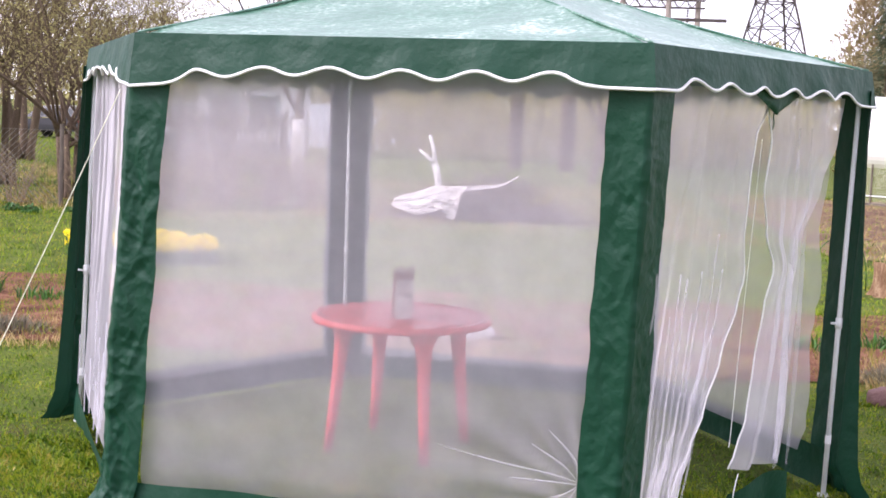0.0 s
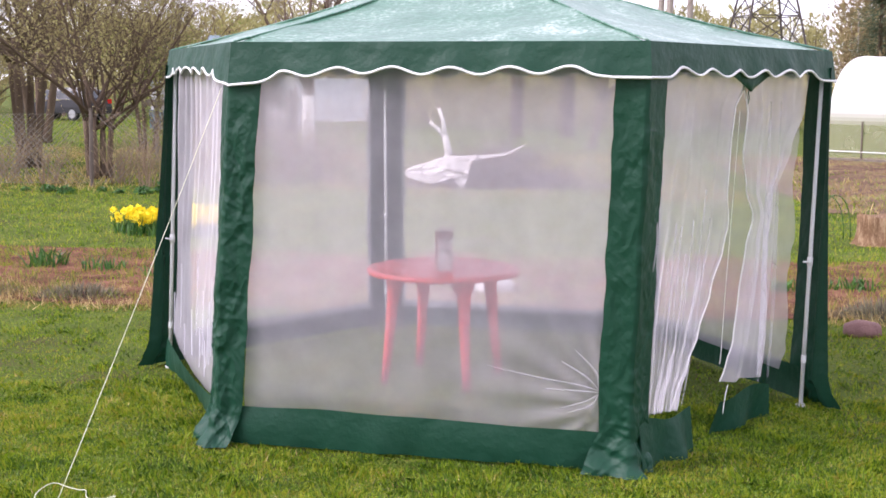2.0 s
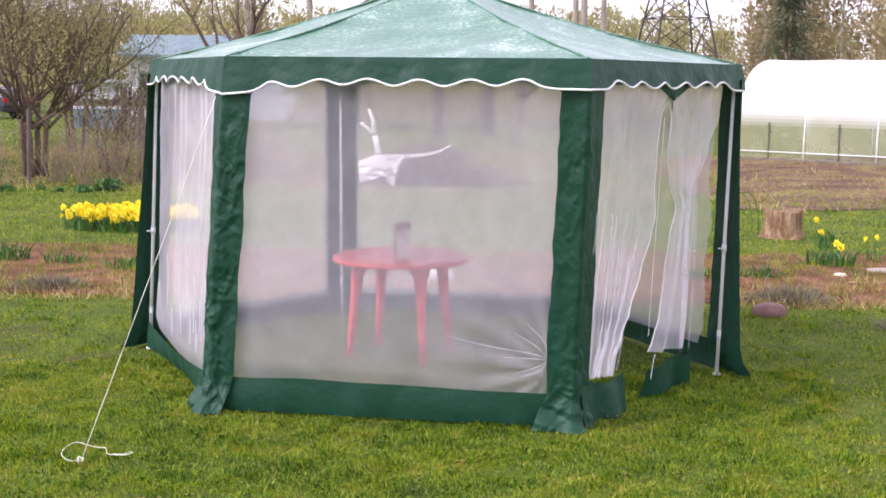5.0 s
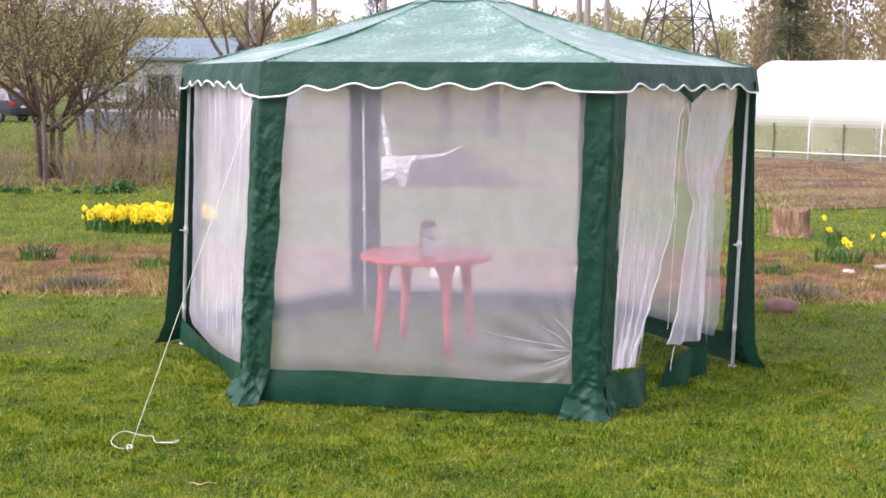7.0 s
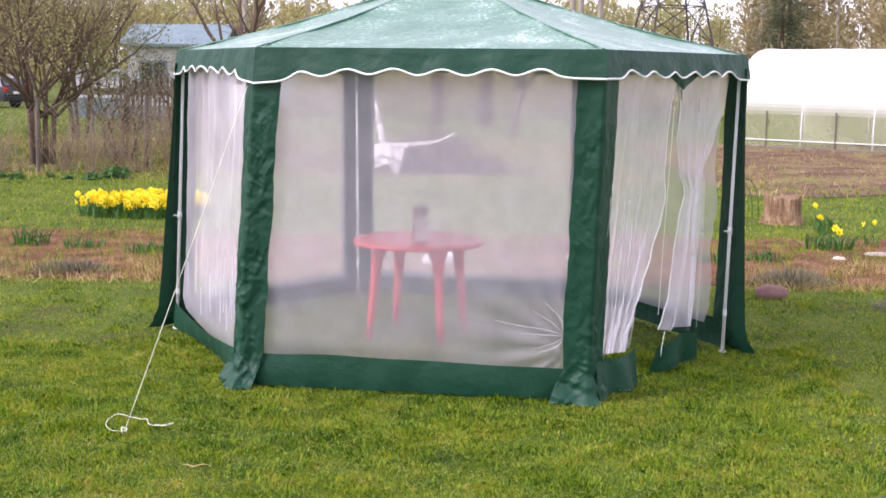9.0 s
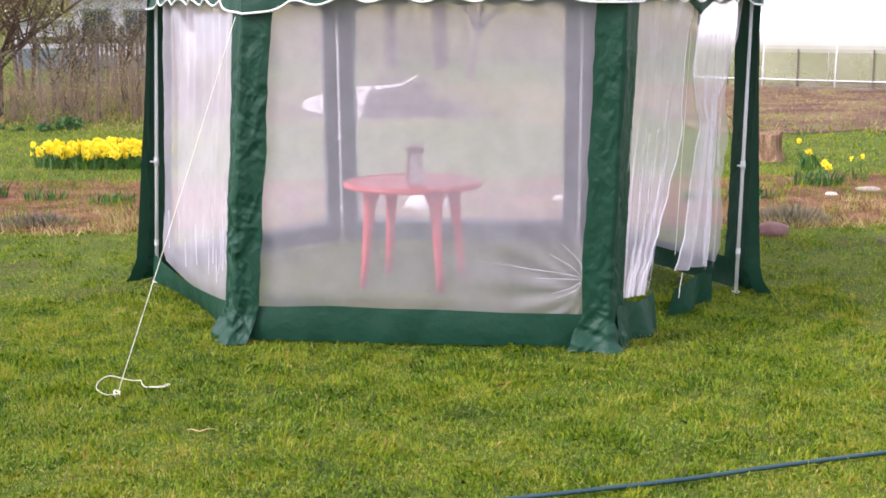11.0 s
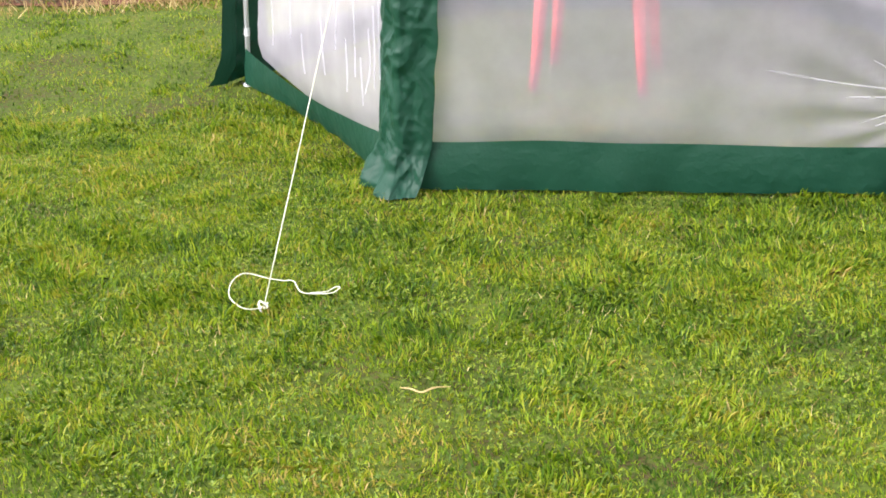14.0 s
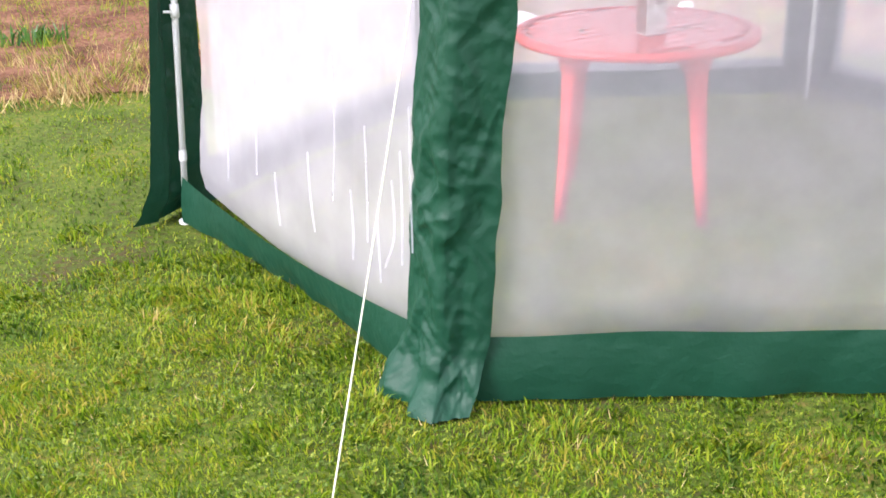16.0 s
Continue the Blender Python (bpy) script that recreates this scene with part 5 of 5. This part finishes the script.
# ---- polytunnel ----
def build_tunnel():
    a = Vector((7.05, 30.8, 0))
    d = Vector((0.74, -0.672, 0)).normalized()
    w = Vector((-d.y, d.x, 0))
    house = thing("polytunnel", "long white film polytunnel greenhouse beside the tilled field", "greenhouse", tuple(a))
    width, height, length = 3.8, 2.56, 20.0

    def arch(u):
        c = math.pi * (1 - u)
        x, z = math.cos(c), math.sin(c)
        x = math.copysign(abs(x) ** 0.75, x)
        return (x + 1) / 2 * width, height * abs(z) ** 0.62

    def point(u, s, lift=0.0):
        x, z = arch(u)
        return a + w * x + d * s + Vector((0, 0, z + lift))
    def at_height(z):
        return next(k / 2000 for k in range(2000) if arch(k / 2000)[1] > z)
    lo, mid = at_height(1.42), at_height(0.92)
    part("film", Geo().sheet(lambda u, v: point(lo + (1 - 2 * lo) * u, v * length) - Vector((0, 0, 0.015 * abs(math.sin(v * length * math.pi / 1.85)))), 40, 48), FILM, house, "film cover coloured white for the sky it reflects", smooth=True)
    for sgn in (0, 1):
        # Strips step the painted sky glare down to the olive side film.
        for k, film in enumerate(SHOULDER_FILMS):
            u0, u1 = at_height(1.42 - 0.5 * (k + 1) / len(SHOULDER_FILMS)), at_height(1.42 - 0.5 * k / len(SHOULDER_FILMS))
            part("shoulder_film", Geo().sheet(lambda u, v: point(u0 + (u1 - u0) * u if not sgn else 1 - u0 - (u1 - u0) * u, v * length), 2, 24), film, house, "film band with sky glare fading towards the ground in its colour", smooth=True)
        part("side_film", Geo().sheet(lambda u, v: point(mid * u if not sgn else 1 - mid * u, v * length), 8, 24), GROUND_TONED_FILM, house, "see-through hazy side film, toned olive for the ground it reflects", smooth=True)
    k = 0
    s = 0.0
    while s < length:
        part("hoop", Geo().path([point(i / 36, s, -0.01) for i in range(37)], 0.018, 6), WHITE_STEEL, house, smooth=True)
        part("post", Geo().tube(a + d * (s + 0.92) - w * 0.03, a + d * (s + 0.92) - w * 0.03 + Vector((0, 0, 1.0)), 0.022, n=6), OLD_WOOD, house)
        s += 1.85
    for z in (0.28,):
        part("side_rail", Geo().tube(a - w * 0.035 + Vector((0, 0, z)), a - w * 0.035 + d * length + Vector((0, 0, z)), 0.014, n=6), WHITE_STEEL, house)
    part("base_board", Geo().box((0, -0.06, 0), (length, -0.02, 0.12), Matrix.Translation(a) @ Matrix.Rotation(math.atan2(d.y, d.x), 4, "Z")), OLD_WOOD, house)
    for s in (0.0, length):
        end = Geo()
        end.v = [tuple(point(lo + (1 - 2 * lo) * i / 36, s)) for i in range(37)]
        end.f = [tuple(range(37))]
        part("end_wall", end, FILM, house)


build_tunnel()


# ---- substation: poles, portals, pylon ----
def build_portal(x0, x1, y, h, beam=0.45, width=0.42, label="concrete portal frame of a substation with a lattice steel beam"):
    p = thing("portal_frame", label, "portal", ((x0 + x1) / 2, y, 0), "substation portals")
    for x in (x0, x1):
        part("column", Geo().tube((x, y, -0.1), (x, y, h), width / 2, width / 2 * 0.8, 10), CONCRETE, p)
    g = Geo()
    for dy in (-0.25, 0.25):
        for z in (h - beam, h):
            g.tube((x0 - 0.4, y + dy, z), (x1 + 0.4, y + dy, z), 0.05, n=4)
        n = 12
        for k in range(n):
            xa, xb = x0 + (x1 - x0) * k / n, x0 + (x1 - x0) * (k + 1) / n
            g.tube((xa, y + dy, h - beam if k % 2 else h), (xb, y + dy, h if k % 2 else h - beam), 0.035, n=4)
    part("lattice_beam", g, RUST, p, "dark steel lattice beam")
    for x in (x0 + 0.6, (x0 + x1) / 2, x1 - 0.6):
        s = Geo()
        for k in range(7):
            s.tube((x, y, h - beam - 0.1 - 0.16 * k), (x, y, h - beam - 0.2 - 0.16 * k), 0.1, 0.05, 8)
        if x > x1 - 1:
            part("insulator_string", s, RUST, p)
    part("lightning_rod", Geo().tube((x1 - 0.2, y, h), (x1 - 0.2, y, h + 3.5), 0.06, 0.02, 5), RUST, p)
    return p


build_portal(-9.29, -4.95, 78.5, 9.75)
build_portal(4.36, 8.8, 78.5, 9.0)
build_portal(-17.4, -13.95, 83.5, 10.2)


def build_switch_post():
    p = thing("switch_post", "concrete substation post with cross arm and two floodlights", "post", (6.9, 76.5, 0))
    part("column", Geo().tube((6.9, 76.5, -0.1), (6.9, 76.5, 9.1), 0.2, 0.17, 10), CONCRETE, p)
    part("column", Geo().tube((7.4, 76.4, -0.1), (7.4, 76.4, 7.6), 0.22, 0.2, 10), CONCRETE, p)
    part("cross_arm", Geo().box((6.6, 76.1, 7.6), (10.2, 76.3, 7.78)), RUST, p)
    for x in (6.55, 7.25):
        part("floodlight", Geo().tube((x, 76.2, 9.2), (x, 76.55, 9.25), 0.27, 0.16, 10), RUST, p)


build_switch_post()


def build_pole(x, y, h, r, arm):
    p = thing("power_pole", "tall brown wooden power pole", "pole", (x, y, 0), "power poles")
    part("shaft", Geo().tube((x, y, -0.1), (x, y, h), r, r * 0.75, 12), POLE_WOOD, p, smooth=True)
    if arm:
        part("cross_arm", Geo().box((x - 0.9, y - 0.2, h - 0.8), (x + 0.9, y - 0.06, h - 0.65)), POLE_WOOD, p)


build_pole(-0.72, 43.5, 12.0, 0.24, True)
build_pole(1.0, 43.5, 12.0, 0.27, True)


def build_pylon():
    c = Vector((23.1, 138.5, 0))
    p = thing("lattice_pylon", "tall dark steel lattice electricity pylon", "pylon", tuple(c))
    levels = [(0, 4.0), (5.0, 3.35), (9.0, 2.65), (12.0, 2.1), (14.6, 1.55), (16.6, 1.5), (19, 1.45), (22, 1.3), (26, 0.9), (30, 0.3)]
    corner = ((-1, -1), (1, -1), (1, 1), (-1, 1))
    turn = radians(12)

    def at(k, i):
        z, h = levels[k]
        x, y = corner[i][0] * h, corner[i][1] * h
        return c + Vector((x * math.cos(turn) - y * math.sin(turn), x * math.sin(turn) + y * math.cos(turn), z))
    for i in range(4):
        part("leg", Geo().path([at(k, i) for k in range(len(levels))], 0.14, 4), RUST, p)
    br = Geo()
    for k in range(len(levels) - 1):
        for i in range(4):
            j = (i + 1) % 4
            br.tube(at(k, i), at(k + 1, j), 0.075, n=4)
            br.tube(at(k, j), at(k + 1, i), 0.075, n=4)
            br.tube(at(k + 1, i), at(k + 1, j), 0.075, n=4)
    part("bracing", br, RUST, p)
    for z, reach in ((16.4, 4.6), (21.5, 6.0)):
        g = Geo()
        for sgn in (-1, 1):
            tip = c + Vector((sgn * reach, 0, z + 0.2))
            for dy, dz in ((-1.2, 0), (1.2, 0), (0, 1.4)):
                g.tube(c + Vector((sgn * 1.2, dy, z + dz)), tip, 0.09, n=4)
        arm = part("cross_arm", g, RUST, p)
        for sgn in (-1, 1):
            ins = Geo()
            for k in range(8):
                ins.tube(c + Vector((sgn * (reach + 0.12 * k), 0, z - 0.1 - 0.11 * k)), c + Vector((sgn * (reach + 0.12 * k + 0.08), 0, z - 0.2 - 0.11 * k)), 0.16, 0.1, 6)
            part("insulator_string", ins, RUST, arm)


build_pylon()


# ---- woods ----
def leaf_cloud(name, material, groups, label, category):
    """Thousands of slim twig and leaf cards as one mesh. groups: (places, ways, widths) arrays."""
    p, u, w = (np.concatenate([g[k] for g in groups]) for k in range(3))
    c = len(p)
    v = np.stack([p, p + u * 0.5 + w, p + u, p + u * 0.5 - w], 1).astype(np.float32)
    me = bpy.data.meshes.new(name)
    me.vertices.add(c * 4)
    me.vertices.foreach_set("co", v.ravel())
    me.loops.add(c * 4)
    me.loops.foreach_set("vertex_index", np.arange(c * 4, dtype=np.int32))
    me.polygons.add(c)
    me.polygons.foreach_set("loop_start", np.arange(0, c * 4, 4, dtype=np.int32))
    me.update(calc_edges=True)
    me.materials.append(material)
    return tagged(new(name, me), label, category, kind="stuff")


def far_tree(g_wood, groups, x, y, h, rng, dense=420, size=0.5, slim=0.22, low=0.12, girth=1.0):
    g_wood.path([(x, y, -0.1), (x + rng.uniform(-0.2, 0.2), y, h * 0.5), (x + rng.uniform(-0.5, 0.5), y, h * 0.95)], [(0.07 + h * 0.006) * girth, (0.05 + h * 0.004) * girth, 0.015], 5)
    for k in range(12):
        z = h * rng.uniform(0.25, 0.85)
        a = rng.uniform(0, 6.283)
        reach = h * slim * (1.1 - z / h) * 1.2
        g_wood.tube((x, y, z), (x + math.cos(a) * reach, y + math.sin(a) * reach, z + reach * 1.5), 0.035 * girth, 0.01, 3, cap=False)
    r = np.random.default_rng(rng.randint(0, 10 ** 6))
    z = h * (low + (1 - low) * r.random(dense) ** 0.85)
    a = r.uniform(0, 2 * np.pi, dense)
    clump = 0.8 + 0.3 * np.sin(z * 1.7 + x * 3) * np.sin(a * 3 + z * 0.9) + 0.2 * np.sin(z * 4.1 + a * 5 + x)
    rad = h * slim * np.sqrt(np.maximum(0.02, 1 - ((z / h - 0.5) / 0.56) ** 2)) * np.sqrt(r.random(dense)) * clump
    places = np.stack([x + np.cos(a) * rad, y + np.sin(a) * rad, z], 1)
    ways = (np.stack([np.cos(a) * 0.45, np.sin(a) * 0.45, np.full(dense, 0.75)], 1) + r.normal(0, 0.45, (dense, 3))) * (size * r.uniform(0.4, 1.1, (dense, 1)))
    widths = r.normal(0, 1, (dense, 3)) * size * 0.1
    groups.append((places, ways, widths))


def build_woods():
    rng = random.Random(99)
    wood, leaf = Geo(), []
    for k in range(150):
        x = -66 + 136 * (k + rng.random()) / 150
        y = rng.uniform(150, 185)
        h = rng.uniform(9, 13.5) * (0.9 + 0.25 * noise.noise((x * 0.05, 2, 1)))
        far_tree(wood, leaf, x, y, h, rng, 1000, 0.66, 0.26, 0.0)
    tagged(part("far_wood_trunks", wood, BARK), "bare grey-brown trunks of a distant wood", "wood", kind="stuff")
    leaf_cloud("far_wood", HAZE_LEAF, leaf, "distant yellowish spring wood along the horizon", "wood")
    wood, leaf = Geo(), []
    for k in range(34):
        x = 25.5 + 46 * (k + rng.random()) / 34
        y = rng.uniform(82, 112)
        far_tree(wood, leaf, x, y, rng.uniform(12.5, 17.5) * min(1.0, 0.78 + (x - 25) / 20), rng, 4600, 0.55, 0.2, 0.0, girth=0.85)
    tagged(part("wood_trunks", wood, BIRCH), "pale birch trunks of the wood behind the polytunnel", "wood", kind="stuff")
    leaf_cloud("birch_wood", WOOD_BUD, leaf, "brown budding birch wood behind the polytunnel", "wood")
    wood, leaf = Geo(), []
    for k in range(40):
        x, y = -52 + 44 * (k + rng.random()) / 40, rng.uniform(64, 84)
        far_tree(wood, leaf, x, y, rng.uniform(4.5, 7.5), rng, 750, 0.42, 0.3, 0.0)
    tagged(part("hedge_trunks", wood, BARK), "grey-brown trunks of a hedge row behind the car", "wood", kind="stuff")
    leaf_cloud("hedge_row", BUD, leaf, "brown budding hedge row behind the parked car", "wood")
    leaf = Geo()
    for k in range(70):
        x, y = -7 + 18 * (k + rng.random()) / 70, rng.uniform(50, 56)
        top = rng.uniform(1.8, 2.9)
        for j in range(150):
            leaf.card((x + rng.gauss(0, 0.5), y + rng.gauss(0, 0.6), top * rng.random()), Vector((rng.uniform(-0.25, 0.25), rng.uniform(-0.25, 0.25), rng.uniform(0.1, 0.5))), Vector((rng.uniform(-1, 1), rng.uniform(-1, 1), 0)) * 0.06)
    tagged(part("brown_hedge", leaf, BUD), "brown leafless hedge across the far end of the garden", "hedge", kind="stuff")
    leaf = Geo()
    for k in range(60):
        x, y = 12 + 60 * (k + rng.random()) / 60, rng.uniform(78, 95)
        for j in range(160):
            leaf.card((x + rng.gauss(0, 1.0), y + rng.gauss(0, 0.8), rng.uniform(0, 3.6) * rng.random()), Vector((rng.uniform(-0.4, 0.4), rng.uniform(-0.4, 0.4), rng.uniform(0.2, 0.9))), Vector((rng.uniform(-1, 1), rng.uniform(-1, 1), 0)) * 0.12)
    tagged(part("undergrowth", leaf, WOOD_BUD), "brown scrub undergrowth below the wood", "scrub", kind="stuff")


build_woods()


def build_conifer(x, y, h, seed):
    rng = random.Random(seed)
    t = thing("conifer", "dark green pine tree at the edge of the wood", "tree", (x, y, 0))
    part("trunk", Geo().tube((x, y, -0.1), (x, y, h), 0.22, 0.03, 8), BARK, t)
    g = Geo()
    for k in range(5200):
        z = h * (0.22 + 0.78 * rng.random())
        tier = 0.75 + 0.35 * math.sin(z * 3.1) + 0.3 * noise.noise((z * 0.8, x, seed))
        r = (1 - z / h) ** 0.8 * h * 0.24 * tier * (0.8 + 0.4 * math.sin(z * 5 + k)) * math.sqrt(rng.random()) + 0.1
        a = rng.uniform(0, 6.283)
        d = Vector((math.cos(a), math.sin(a), rng.uniform(-0.5, 0.15)))
        g.card((x + math.cos(a) * r, y + math.sin(a) * r, z), d * rng.uniform(0.2, 0.5), Vector((-math.sin(a), math.cos(a), rng.uniform(-0.5, 0.5))) * 0.05)
    part("crown", g, NEEDLES, t, kind="stuff")


build_conifer(22.9, 90, 12.6, 1)
build_conifer(24.9, 96, 14.5, 2)
build_conifer(-8.0, 118, 12.5, 3)
build_conifer(1.5, 120, 12.0, 4)


# ---- grass ----
def in_tent(x, y):
    return (x - APEX.x) ** 2 + (y - APEX.y) ** 2 < 1.75 ** 2


blades("lawn_grass", BLADES, 300000, (-4.2, 2.2, 1.9, 6.4), 0.012, 0.036, 0.003, bend=0.985, seed=21)
tagged(bpy.data.objects["lawn_grass"], "short mown yellow-green lawn grass in front of the tent", "grass")
blades("lawn_grass", BLADES, 190000, (-6.5, 3.0, 5.5, 9.25), 0.010, 0.033, 0.004, bend=0.985, seed=22)
tagged(bpy.data.objects["lawn_grass.001"], "short mown green lawn grass round and inside the tent", "grass")
blades("lawn_grass", BLADES, 60000, (-11, 0, 11, 9.2), 0.012, 0.04, 0.006, bend=0.98, seed=26)
tagged(bpy.data.objects["lawn_grass.002"], "short mown green lawn grass of the wider garden", "grass")
blades("grass_tufts", BLADES, 110000, (-4.2, 2.2, 2.4, 6.6), 0.026, 0.062, 0.0026, bend=0.97, seed=27, clump=0.055, curled=True)
tagged(bpy.data.objects["grass_tufts"], "longer bright green tufts standing in the mown lawn", "grass")
blades("grass_tufts", BLADES, 32000, (-6.0, 4.5, 5.0, 9.25), 0.03, 0.06, 0.003, bend=0.95, seed=28, clump=0.06, curled=True, keep=lambda x, y: ~in_tent(x, y))
tagged(bpy.data.objects["grass_tufts.001"], "longer green tufts in the lawn round the tent", "grass")
blades("dry_clippings", STRAW, 7000, (-4.2, 2.2, 1.9, 6.4), 0.02, 0.05, 0.0016, bend=0.995, seed=25, base=0.014, keep=lambda x, y: np.sin(x * 2.3 + 1.5 * np.sin(y * 1.9)) * np.sin(y * 2.7 + x) > -0.35)
tagged(bpy.data.objects["dry_clippings"], "dry straw-coloured clippings lying in the mown lawn", "clippings")
blades("meadow_grass", BLADES, 120000, (-16, 12.6, 14, 20.5), 0.03, 0.09, 0.006, bend=0.85, seed=23, keep=lambda x, y: ~((x > 4.4) & (y > 17.8)))
tagged(bpy.data.objects["meadow_grass"], "fresh green lawn grass beyond the flower bed", "grass")
blades("rough_grass", BLADES, 65000, (-26, 20.5, 4.0, 60), 0.05, 0.16, 0.014, bend=0.85, seed=24)
tagged(bpy.data.objects["rough_grass"], "uneven rough grass behind the fence", "grass")
blades("withered_grass", STRAW, 30000, (-17, 19.6, 3.5, 33), 0.08, 0.3, 0.006, bend=0.85, seed=29, clump=0.25)
tagged(bpy.data.objects["withered_grass"], "tan withered grass and stalks along the wire fence", "grass")


def build_clover():
    rng = random.Random(17)
    g = Geo()
    for k in range(26000):
        cx, cy = rng.uniform(-4.2, 1.9), rng.uniform(2.3, 6.6)
        if noise.noise((cx * 2.6, cy * 2.6, 4.0)) < -0.15:
            continue
        z, a = rng.uniform(0.008, 0.026), rng.uniform(0, 6.283)
        for j in range(3):
            b = a + j * 2.094
            u = Vector((math.cos(b), math.sin(b), rng.uniform(-0.6, 0.9))) * rng.uniform(0.006, 0.011)
            g.card((cx, cy, z), u, Vector((-math.sin(b), math.cos(b), 0)) * 0.004)
    tagged(part("clover", g, CLOVER), "low clover leaves among the lawn grass", "clover", kind="stuff")


build_clover()
